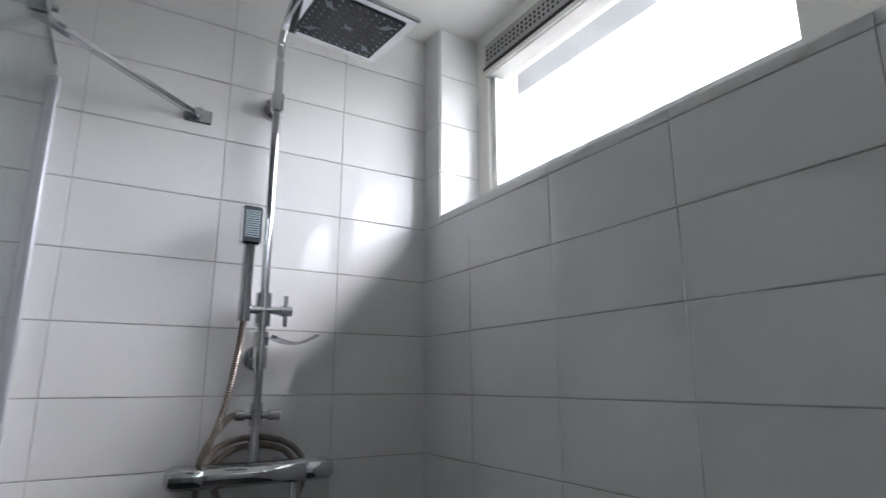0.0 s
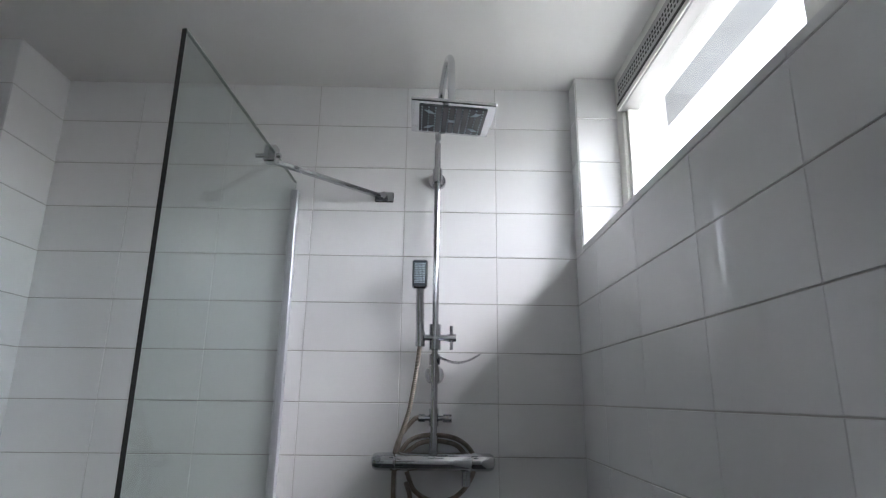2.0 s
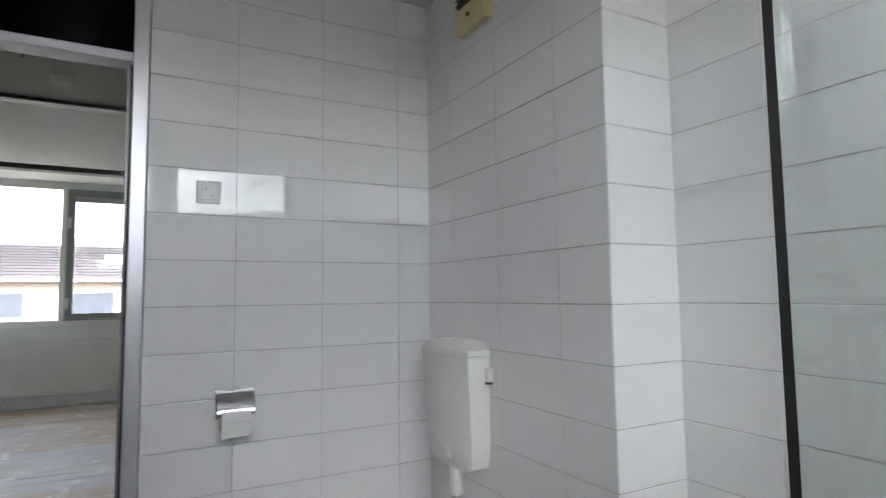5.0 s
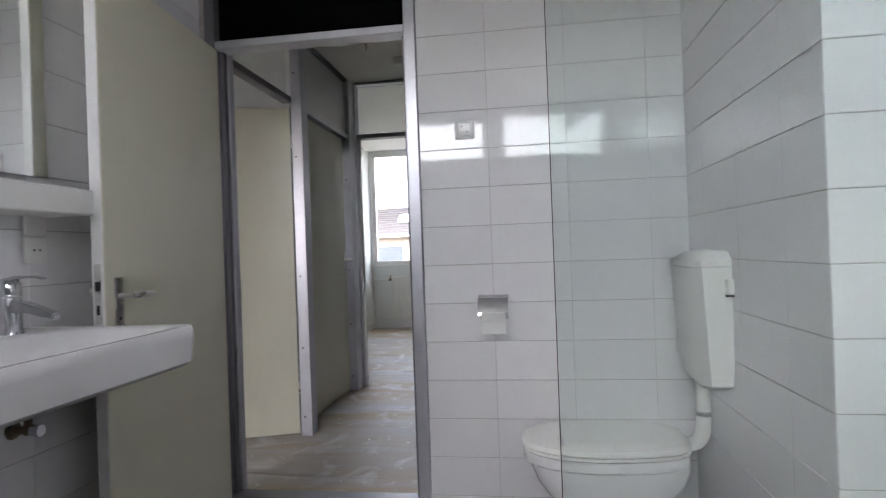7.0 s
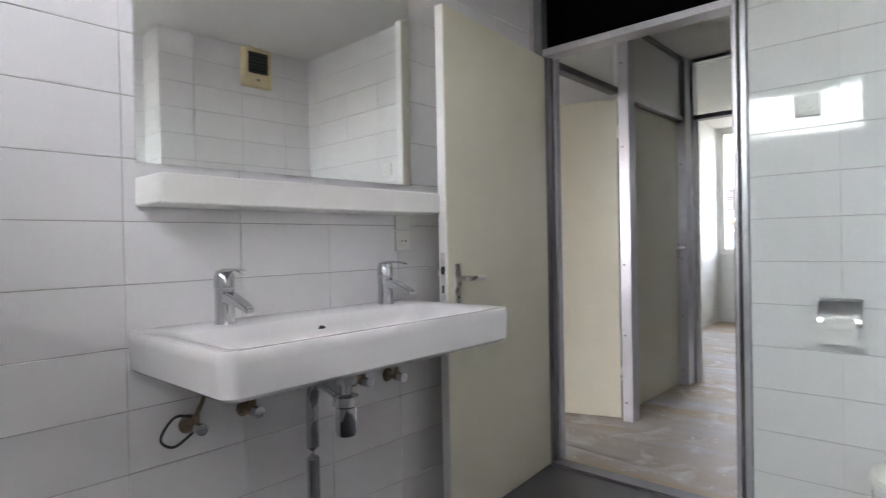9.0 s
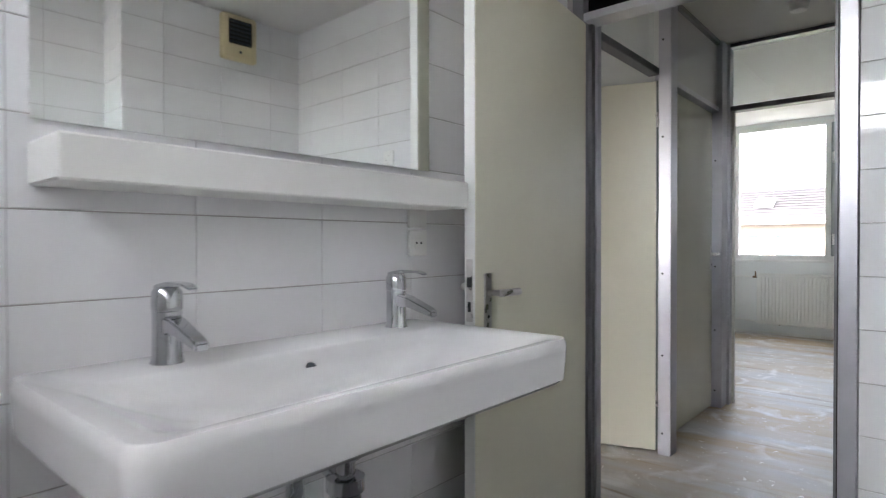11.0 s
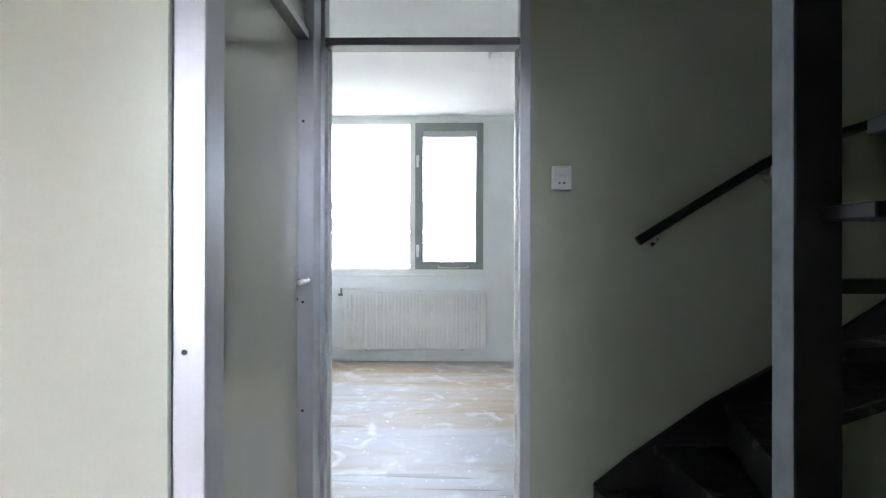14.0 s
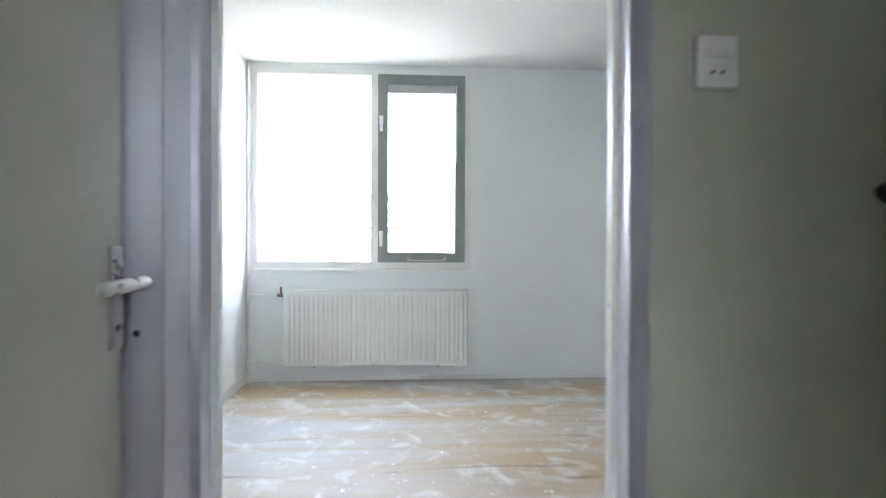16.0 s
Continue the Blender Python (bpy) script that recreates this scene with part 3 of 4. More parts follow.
bmesh.ops.bevel(lh, geom=lh.edges[:], offset=.002, segments=2, affect='EDGES')
part("lever_arm", lh, M_CHROME, lev)
copy_thing(tap, pose(-.575, YS + .09, SZ))

trap = thing("bottle_trap", "chrome bottle trap with waste pipe under the washbasin", "trap", m=pose(-.137, YS + .40, 0))
part("cup", lathe(bmesh.new(), [(.012, .625), (.026, .632), (.03, .645), (.03, .71), (.036, .715), (.036, .74), (.024, .745)]), M_CHROME, trap)
part("tail_pipe", cyl(bmesh.new(), (0, 0, .74), (0, 0, .80), .018), M_CHROME, trap)
part("nut", cyl(bmesh.new(), (0, 0, .775), (0, 0, .80), .032, n=8), M_CHROME, trap)
part("waste_pipe", tube(bmesh.new(), smooth_path([(0, -.01, .735), (-.015, -.1, .75), (-.035, -.18, .745), (-.042, -.215, .70), (-.042, -.22, .6), (-.042, -.22, .3), (-.042, -.22, .0)], 8), .02, 16), M_CHROME, trap)
for i, (x, z) in enumerate(((.125, .649), (-.051, .657), (-.487, .662), (-.656, .65))):
    sv = thing("stop_valve", "tarnished angle stop valve on the tiles", "valve", "stop valves under the washbasin", m=pose(x, YS + .004, z))
    part("rosette", cyl(bmesh.new(), (0, 0, 0), (0, .012, 0), .028, .02), M_COPPER, sv)
    part("body", cyl(cyl(bmesh.new(), (0, .01, 0), (0, .065, 0), .012), (0, .05, -.012), (0, .05, .035), .011), M_COPPER, sv)
    part("knob", cyl(bmesh.new(), (0, .065, 0), (0, .092, 0), .017, n=10), M_CHROME, sv)
    if i == 0:
        part("supply_tube", tube(bmesh.new(), smooth_path([(0, .05, .03), (-.02, .06, .09), (.0, .07, .16)], 8), .006), M_COPPER, sv)
        part("loose_hose", tube(bmesh.new(), smooth_path([(0, .05, .03), (.05, .03, .035), (.085, .02, -.02), (.05, .02, -.05), (0, .03, -.02)], 8), .004), M_RUB, sv)

mir = thing("wall_mirror", "large frameless wall mirror above a white shelf", "mirror", m=pose(-.263, YS + .010, 0, 0, 0, -1.0))
part("glass", box(-.515, .515, .006, .012, 1.392, 2.135), M_MIRROR, mir)
part("backing", box(-.515, .515, .004, .0058, 1.392, 2.135), M_GROUT, mir)
shf = solid("wall_shelf", box(-.798, .254, YS + .004, YS + .172, 1.272, 1.350, bev=.004), M_FRAME, "thick white floating shelf under the mirror", "shelf")
sk = thing("socket", "white plastic wall socket beside the mirror", "socket", m=pose(-.745, YS + .004, 1.17))
part("plate", box(-.04, .04, 0, .012, -.04, .04, bev=.003), M_PLAST, sk)
part("blank_plate", box(-.04, .04, 0, .012, .045, .13, bev=.003), M_PLAST, sk)
part("insert", cyl(bmesh.new(), (0, .011, 0), (0, .0135, 0), .022), M_PLAST, sk)
for d in (-.01, .01):
    part("pin_hole", cyl(bmesh.new(), (d, .0135, 0), (d, .0142, 0), .0035), M_RUB, sk)


# ---- aluminium door frames and doors ----
def handle(parent, x, y, z, sgn, dirx):
    """A lever on a long plate, on a leaf that lies along x."""
    a, b = sorted((y, y + sgn * .006))
    p = part("handle_plate", box(x - .02, x + .02, a, b, z - .11, z + .06, bev=.002), M_STEEL, parent)
    hb = cyl(bmesh.new(), (x, y, z), (x, y + sgn * .05, z), .009)
    tube(hb, smooth_path([(x, y + sgn * .048, z), (x + dirx * .03, y + sgn * .05, z), (x + dirx * .115, y + sgn * .047, z - .002), (x + dirx * .125, y + sgn * .04, z - .002)], 5), .0115, 14)
    part("door_handle", hb, M_STEEL, p)
    part("keyhole", cyl(bmesh.new(), (x, y + sgn * .0061, z - .075), (x, y + sgn * .0068, z - .075), .006), M_RUB, p)


# bathroom door frame
df = thing("door_frame", "anodised aluminium door frame with black transom panel", "door frame")
x0, x1 = XW - .085, XW + .012
part("jamb", box(x0, x1, DY1, DY1 + .052, 0, ZC, bev=.003), M_ALU, df)
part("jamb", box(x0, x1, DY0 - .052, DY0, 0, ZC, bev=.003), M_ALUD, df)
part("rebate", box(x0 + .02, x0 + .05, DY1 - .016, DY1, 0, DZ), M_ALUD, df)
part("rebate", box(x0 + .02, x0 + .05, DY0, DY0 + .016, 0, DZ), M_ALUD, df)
part("seal", box(x0 + .051, x0 + .06, DY1 - .007, DY1 - .0005, 0, DZ), M_RUB, df)
part("transom", box(x0, x1, DY0, DY1, DZ, DZ + .035, bev=.003), M_ALU, df)
part("transom_panel", box(x0 + .03, x0 + .05, DY0, DY1, DZ + .035, ZC - .02), M_BLACK, df, "black opaque panel above the door")
part("head", box(x0, x1, DY0, DY1, ZC - .02, ZC), M_ALU, df)
part("threshold", box(x0, XW + .0, DY0, DY1, 0.0, .012, bev=.003), M_ALUD, df)
part("strike_plate", box(x0 + .062, x0 + .09, DY1 - .003, DY1 - .0002, .98, 1.10), M_RUB, df)
if YS < DY0 - .054:
    structure("wall_nib", box(XW - .07, XW, YS, DY0 - .053, 0, ZC), M_GROUT, "narrow strip of wall beside the door frame")

ld = Vector((.995, .085, 0)).normalized()
lm = Matrix.Translation((XW + .012, DY0 + .012, 0)) @ ld.to_track_quat('X', 'Z').to_matrix().to_4x4()
LW = .868
leaf = thing("door_1", "cream painted flush door standing open against the wall", "door", m=lm)
lf = part("leaf", box(0, LW, -.04, 0, .012, DZ - .01, bev=.002), M_CREAM, leaf)
part("edge_strip", box(LW - .001, LW + .003, -.038, -.002, .012, DZ - .012), M_FRAME, leaf, "pale painted door edge")
lk = part("lock_plate", box(LW + .003, LW + .0045, -.031, -.009, .93, 1.12), M_STEEL, leaf)
part("latch", box(LW + .0045, LW + .0075, -.027, -.013, 1.035, 1.065), M_RUB, lk)
part("bolt", box(LW + .0045, LW + .006, -.025, -.015, .96, .99), M_RUB, lk)
handle(leaf, LW - .065, 0, 1.015, 1, -1)
handle(leaf, LW - .065, -.04, 1.03, -1, -1)

# hall south partition: open door to a room, closed cupboard door
hf = thing("partition_frame", "aluminium partition frame with two doors", "door frame")
PA, PB = (-2.72, -2.62), (-3.92, -3.79)
YI = YH - .06
for a, b in (PA, PB):
    back, front = (YI + .055, YH + .065) if a == PA[0] else (YI - .03, YH + .015)
    part("post", box(a, b, back, front, 0, ZC, bev=.003), M_ALU, hf)
    for z in (.12, .55, 1.0, 1.75, 2.28):
        part("screw", cyl(bmesh.new(), (b, front - .045, z), (b + .0015, front - .045, z), .006, n=10), M_RUB, hf)
part("post", box(XW - .13, XW - .087, YI, YH + .03, 0, ZC, bev=.003), M_ALU, hf)
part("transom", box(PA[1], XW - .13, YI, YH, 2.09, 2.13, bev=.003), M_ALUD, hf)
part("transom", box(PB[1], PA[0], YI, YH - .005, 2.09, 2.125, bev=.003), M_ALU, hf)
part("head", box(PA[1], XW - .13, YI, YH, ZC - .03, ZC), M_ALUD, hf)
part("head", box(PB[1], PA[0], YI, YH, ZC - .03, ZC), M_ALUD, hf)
tg = part("transom_pane", box(PA[1], XW - .13, YI + .025, YI + .03, 2.13, ZC - .03), M_GLASS, hf)
# opaque white instead of glass, so the brightness behind it is in the colour
tg2 = part("transom_pane", box(PB[1], PA[0], YI + .025, YI + .035, 2.125, ZC - .03), M_PORC, hf, "white panel painted for the bright transom glass above the closed door")
part("door_stop", box(PA[0] - .05, PA[0], YI, YH - .01, 0, 2.09, bev=.003), M_SASH, hf)

cd = thing("door_2", "closed glossy cream flush door in an aluminium frame", "door", m=pose(PB[1], YI - .03, 0))
part("leaf", box(.008, PA[0] - PB[1] - .055, 0, .04, .012, 2.085, bev=.002), M_GLOSS, cd)
handle(cd, .034, .04, 1.09, 1, 1)

od = Vector((.33, -.94, 0)).normalized()
om = Matrix.Translation((PA[1] - .04, YI + .035, 0)) @ od.to_track_quat('X', 'Z').to_matrix().to_4x4()
ol = thing("door_3", "cream painted flush door standing open into a lit room", "door", m=om)
part("leaf", box(0.005, .87, -.02, .02, .012, 2.065, bev=.002), M_CREAM, ol)
part("edge_strip", box(0.0, .005, -.018, .018, .012, 2.065), M_SASH, ol)
for z in (.3, 1.85):
    part("hinge", cyl(bmesh.new(), (0, .026, z - .04), (0, .026, z + .04), .007), M_STEEL, ol)

# bedroom partition and opening
OY0, OY1 = -.326, .524
bf_ = thing("bedroom_door_frame", "aluminium frame of the open bedroom doorway with glazed transom", "door frame")
fx0, fx1 = XB - .085, XB + .005
part("jamb", box(fx0, fx1, OY0 - .05, OY0, 0, ZC, bev=.003), M_ALU, bf_)
part("jamb", box(fx0, fx1, OY1, OY1 + .046, 0, ZC, bev=.003), M_ALU, bf_)
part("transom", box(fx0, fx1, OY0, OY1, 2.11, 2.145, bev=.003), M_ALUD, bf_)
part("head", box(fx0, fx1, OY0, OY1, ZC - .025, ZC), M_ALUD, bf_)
part("transom_pane", box(fx0 + .04, fx0 + .045, OY0, OY1, 2.145, ZC - .025), M_GLASS, bf_)
for y, s in ((OY0, 1), (OY1, -1)):
    a, b = sorted((y, y + s * .014))
    part("rebate", box(fx0, fx0 + .03, a, b, 0, 2.11), M_FRAME, bf_)
    for z in (.5, 1.02):
        c, d = sorted((y + s * .0141, y + s * .0152))
        part("screw", box(fx0 + .012, fx0 + .02, c, d, z, z + .008), M_STEEL, bf_)

structure("wall_bedroom_east", wall_x(bmesh.new(), XB - .08, XB, BYS, BYN, 0, BZC + .05, [(OY0 - .05, OY1 + .046, 0, ZC)]), M_GREEN, "sage green painted partition beside the stairs")
structure("wall_lining", wall_x(bmesh.new(), XB - .09, XB - .082, BYS, BYN, 0, BZC, [(OY0 - .05, OY1 + .046, 0, ZC)]), M_WHITE, "white painted bedroom side of the partition")
structure("baseboard", box(XB, XB + .012, OY1 + .046, .83, 0, .06), M_FRAME, "white skirting board in the hall", "baseboard")

# hall shell
structure("floor_hall", box(XB - .08, XW, -.5, YSTAIR, -.1, 0), M_SCREED, "bare screed hall floor with glue remains", "floor")
structure("ceiling_hall", box(XB, XW - .07, -.44, 1.13, ZC, ZC + .09), M_CEIL, "cream white hall ceiling", "ceiling")
structure("wall_hall_east", box(XW - .09, XW - .072, DY1 + .06, YSTAIR, 0, ZC), M_GREEN, "sage green hall side of the bathroom wall")
structure("wall_stair_north", box(XB, XW + .3, YSTAIR, YSTAIR + .1, 0, 4.6), M_GREEN, "sage green wall of the stairwell")
structure("wall_stair_upper", box(XB - .08, XB, 1.13, YSTAIR, BZC + .05, 4.6), M_GREEN, "sage green upper stairwell wall")
structure("wall_stair_south", box(XB - .08, XW + .3, 1.05, 1.13, ZC + .09, 4.6), M_GREEN, "sage green upper landing wall")
structure("wall_stair_east", box(XW + .3, XW + .4, 1.05, YSTAIR + .1, ZC + .1, 4.6), M_GREEN, "sage green upper landing wall")
structure("ceiling_stair", box(XB - .08, XW + .4, 1.05, YSTAIR + .1, 4.6, 4.7), M_CEIL, "white ceiling over the stairwell", "ceiling")

# lit side room
RW = -2.86
structure("floor_side_room", box(RW, XE, -3.2, -.5, -.1, 0), M_SCREED, "bare screed floor of the side room", "floor")
structure("ceiling_side_room", box(RW - .1, XE + .1, -3.3, YI, ZC, ZC + .09), M_CEIL, "white side room ceiling", "ceiling")
structure("wall_side_west", box(RW - .1, RW, -3.2, YI - .002, 0, ZC), M_WHITE, "white side room wall")
structure("wall_side_south", box(RW - .1, XE + .1, -3.3, -3.2, 0, ZC), M_WHITE, "white side room wall")
structure("wall_side_east", wall_x(bmesh.new(), XE, XE + .1, -3.2, YS - .09, 0, ZC, [(-2.5, -1.7, 1.3, 2.1)]), M_WHITE, "white outer wall of the side room")
structure("wall_cupboard", box(PB[0], RW - .1, -1.25, -1.17, 0, ZC), M_WHITE, "white back wall behind the closed door")
structure("floor_cupboard", box(PB[0], RW - .1, -1.25, -.5, -.1, 0), M_SCREED, "bare floor behind the closed door", "floor")
structure("ceiling_cupboard", box(PB[0], RW - .1, -1.25, -.44, ZC, ZC + .09), M_CEIL, "white ceiling behind the closed door", "ceiling")

sm = thing("smoke_detector", "round white ceiling smoke detector", "smoke detector", m=pose(-3.43, .17, ZC))
part("base", cyl(bmesh.new(), (0, 0, -.012), (0, 0, 0), .055, n=32), M_PLAST, sm)
part("cover", lathe(bmesh.new(), [(.05, -.012), (.05, -.03), (.042, -.042), (.03, -.046)]), M_PLAST, sm)
hk = thing("ceiling_wire", "bare lamp wire hanging from the hall ceiling", "wire", m=pose(-2.98, .036, ZC))
part("hook", tube(bmesh.new(), smooth_path([(0, 0, 0), (.004, 0, -.03), (-.004, .004, -.06), (0, 0, -.075)], 5), .005, 8), M_COPPER, hk)
lw = thing("lamp_wires", "short loose lamp wires on the bedroom ceiling", "wire", m=pose(-5.55, .54, BZC))
part("cap", cyl(bmesh.new(), (0, 0, -.015), (0, 0, 0), .03), M_PLAST, lw)
for k in range(4):
    a = k * 1.7
    part("wire", tube(bmesh.new(), smooth_path([(0, 0, -.01), (.04 * math.cos(a), .04 * math.sin(a), -.03), (.06 * math.cos(a + .5), .06 * math.sin(a + .5), -.06 - .01 * k)], 5), .004, 6), M_PLAST, lw)

hsw = thing("switch_socket", "white switch and socket plate on the sage wall", "switch", m=pose(XB, .704, 1.53))
part("plate", box(0, .012, -.043, .043, -.054, .054, bev=.003), M_PLAST, hsw)
part("rocker", box(.012, .017, -.028, .028, .008, .045, bev=.002), M_PLAST, hsw)
part("socket_insert", cyl(bmesh.new(), (.011, 0, -.022), (.0145, 0, -.022), .022), M_PLAST, hsw)
for d in (-.01, .01):
    part("pin_hole", cyl(bmesh.new(), (.0145, d, -.022), (.0152, d, -.022), .004), M_RUB, hsw)

# ---- winding stair ----
NX0, NX1, NY0, NY1 = -3.02, -2.92, 1.115, 1.24
stc = thing("winding_stair", "black painted worn wooden winding staircase", "staircase")
nw = part("newel", box(NX0, NX1, NY0, NY1, 0, ZC, bev=.004), M_STAIR, stc)
part("newel_face", box(NX0 + .002, NX1 - .002, NY0 - .004, NY0 - .0005, 0, ZC, bev=.001), M_NEWEL, nw, "worn blue-grey painted face")
RISE = .19
wx, wy = XB + .035, YSTAIR - .03
outer = [(wx, .87), (wx, 1.12), (wx, 1.42), (wx, 1.80), (-3.55, wy), (-3.22, wy), (-2.96, wy)]
inner = [(NX0, NY0 + .01), (NX0, NY0 + .04), (NX0, NY0 + .08), (NX0, NY1 - .01), (NX0 + .02, NY1), (NX0 + .05, NY1), (NX0 + .07, NY1)]
for k in range(6):
    z = RISE * (k + 1)
    poly = [inner[k], outer[k]]
    if outer[k][0] == wx and outer[k + 1][0] != wx:
        poly.append((wx, wy))
    poly += [outer[k + 1], inner[k + 1]]
    # nosing runs 25 mm past the riser
    o, i_ = Vector(outer[k]), Vector(inner[k])
    nrm = Vector((-(o - i_).y, (o - i_).x)).normalized() * .025
    if nrm.dot(Vector(outer[k + 1]) - o) > 0:
        nrm = -nrm
    poly[0], poly[1] = tuple(i_ + nrm), tuple(o + nrm)
    part("tread", prism(bmesh.new(), poly, z - .038, z), M_TREAD, stc)
    if k < 4:
        t = (o - i_).normalized()
        q = Vector((-t.y, t.x)) * .006
        part("riser", prism(bmesh.new(), [tuple(i_ + q), tuple(o + q), tuple(o - q), tuple(i_ - q)], z - RISE, z - .038), M_STAIR, stc)
for k in range(5):
    z = RISE * (k + 7)
    xx = NX1 - .03 + .215 * k
    part("tread", box(max(xx - .02, NX1 + .002), xx + .225, NY1 - .06, wy, z - .038, z, bev=.004), M_STAIR, stc)
sp = [(.845, 0), (.845, .205), (1.0, .33), (1.335, .563), (1.592, .709), (1.87, .86), (wy, 1.02), (wy, .70), (1.6, .40), (1.0, .0)]
st = bmesh.new()
loft(st, [[Vector((x, y, z)) for y, z in sp] for x in (XB + .002, XB + .034)])
part("wall_string", st, M_STAIR, stc)
rl = thing("handrail", "black wooden handrail on chrome brackets along the wall", "handrail")
rp_ = smooth_path([(XB + .07, 1.015, 1.255), (XB + .07, 1.32, 1.445), (XB + .07, 1.60, 1.61), (XB + .075, 1.80, 1.69), (XB + .14, 1.98, 1.75), (XB + .30, YSTAIR - .09, 1.82), (XB + .6, YSTAIR - .07, 1.96), (XB + 1.2, YSTAIR - .07, 2.35)], 8)
part("rail", tube(bmesh.new(), rp_, .021, 14), M_RAIL, rl)
for y, z in ((1.10, 1.29), (1.585, 1.565)):
    b = cyl(bmesh.new(), (XB, y, z - .03), (XB + .012, y, z - .03), .027)
    tube(b, smooth_path([(XB + .01, y, z - .03), (XB + .05, y, z - .03), (XB + .07, y, z + .01)], 5), .009, 10)
    part("bracket", b, M_STEEL, rl, "chrome wall bracket")

# ---- bedroom ----
structure("floor_bedroom", box(BXW, XB - .08, BYS, BYN, -.1, 0), M_SCREED, "bare screed bedroom floor with glue and filler patches", "floor")
structure("ceiling_bedroom", box(BXW - .25, XB, BYS - .1, BYN + .1, BZC, BZC + .045), M_CEIL, "white bedroom ceiling", "ceiling")
structure("wall_bedroom_south", box(BXW, XB - .0, BYS - .1, BYS, 0, BZC), M_WHITE, "white painted bedroom wall")
structure("wall_bedroom_north", box(BXW, XB - .0, BYN, BYN + .1, 0, BZC), M_WHITE, "white painted bedroom wall")
BW = (-1.21, .64, .955, 2.65)
structure("wall_bedroom_west", wall_x(bmesh.new(), BXW - .25, BXW, BYS - .1, BYN + .1, 0, BZC, [BW]), M_WHITE, "white painted window wall")
structure("baseboard_south", box(BXW, XB - .09, BYS, BYS + .012, 0, .07), M_FRAME, "white skirting along the bedroom wall", "baseboard")
structure("baseboard_west", box(BXW, BXW + .01, BYS + .012, BYN, 0, .035), M_FRAME, "thin white skirting under the window", "baseboard")
bwn = thing("window_2", "wide white window with a grey-green opening sash", "window")
bwn["kind"] = "structure"
X0, X1 = BXW - .075, BXW - .005
bb = bmesh.new()
y0, y1, z0, z1 = BW
for a in ((y0, y0 + .045, z0, z1), (y1 - .05, y1, z0, z1), (-.215, -.155, z0, z1), (y0 + .045, -.215, z0, z0 + .055), (y0 + .045, -.215, z1 - .05, z1), (-.155, y1 - .05, z0, z0 + .05), (-.155, y1 - .05, z1 - .04, z1)):
    add_box(bb, X0, X1, *a)
part("window_frame", bb, M_FRAME, bwn)
p = part("pane", box(X0 + .03, X0 + .036, y0 + .045, -.215, z0 + .055, z1 - .05), M_GLASS, bwn)
p.visible_shadow = False
sa0, sa1, sz0, sz1 = -.155, y1 - .05, z0 + .05, z1 - .04
sash = bmesh.new()
for a in ((sa0, sa0 + .085, sz0, sz1), (sa1 - .085, sa1, sz0, sz1), (sa0 + .085, sa1 - .085, sz0, sz0 + .085), (sa0 + .085, sa1 - .085, sz1 - .085, sz1)):
    add_box(sash, X0 + .01, X1 + .015, *a)
ss = part("sash", sash, M_SASH, bwn, "grey-green opening sash")
p = part("pane", box(X0 + .03, X0 + .036, sa0 + .085, sa1 - .085, sz0 + .085, sz1 - .085), M_GLASS, ss)
p.visible_shadow = False
part("vent_strip", box(X0 + .04, X1 + .012, sa0 + .085, sa1 - .085, sz1 - .155, sz1 - .085, bev=.006), M_VENT, ss, "grey rolled blind strip")
part("pull_rod", cyl(bmesh.new(), (X1 + .02, sa1 - .075, sz1 - .75), (X1 + .02, sa1 - .075, sz1 - .09), .006), M_PLAST, ss)
for z in (1.24, 2.22):
    hb = box(X1 + .015, X1 + .028, sa0 + .01, sa0 + .045, z - .035, z + .035, bev=.004)
    add_box(hb, X1 + .025, X1 + .045, sa0 + .015, sa0 + .04, z - .10, z + .03, bev=.005)
    part("catch", hb, M_PLAST, ss)
part("stay", tube(bmesh.new(), smooth_path([(X1 + .03, .1, sz0 + .045), (X1 + .04, .13, sz0 + .02), (X1 + .04, .40, sz0 + .02), (X1 + .03, .42, sz0 + .045)], 5), .006, 8), M_STEEL, ss)
part("window_sill", box(BXW - .005, BXW + .025, y0 - .01, y1 + .02, z0 - .03, z0 - .002, bev=.004), M_FRAME, bwn)

rad = thing("radiator", "white ribbed panel radiator under the window", "radiator")
RY0, RY1, RZ0, RZ1 = -.93, .61, .14, .772
rb = box(BXW + .05, BXW + .115, RY0, RY1, RZ0, RZ1, bev=.008)
n = 38
panel = part("panel", rb, M_FRAME, rad)
w = (RY1 - RY0 - .06) / n * .31
rib_mesh = mesh_of("rib", loft(bmesh.new(), [[Vector((x, q, z)) for x, q in ((BXW + .113, -w), (BXW + .128, -w * .6), (BXW + .128, w * .6), (BXW + .113, w))] for z in (RZ0 + .035, RZ1 - .035)]), M_FRAME)
for k in range(n):
    ob = new("rib", rib_mesh)
    ob.location = (0, RY0 + .03 + (RY1 - RY0 - .06) * (k + .5) / n, 0)
    ob.parent = panel
part("top_grille", box(BXW + .045, BXW + .12, RY0 - .004, RY1 + .004, RZ1 + .001, RZ1 + .008), M_FRAME, rad)
for y in (RY0 + .25, RY1 - .25):
    part("wall_bracket", box(BXW, BXW + .052, y - .02, y + .02, RZ0 + .05, RZ1 - .05), M_FRAME, rad)
    part("foot_screw", cyl(bmesh.new(), (BXW + .08, y, RZ0 - .012), (BXW + .08, y, RZ0 + .004), .008), M_COPPER, rad)
vb = cyl(bmesh.new(), (BXW + .085, RY0 - .05, RZ1 - .04), (BXW + .085, RY0, RZ1 - .04), .014)
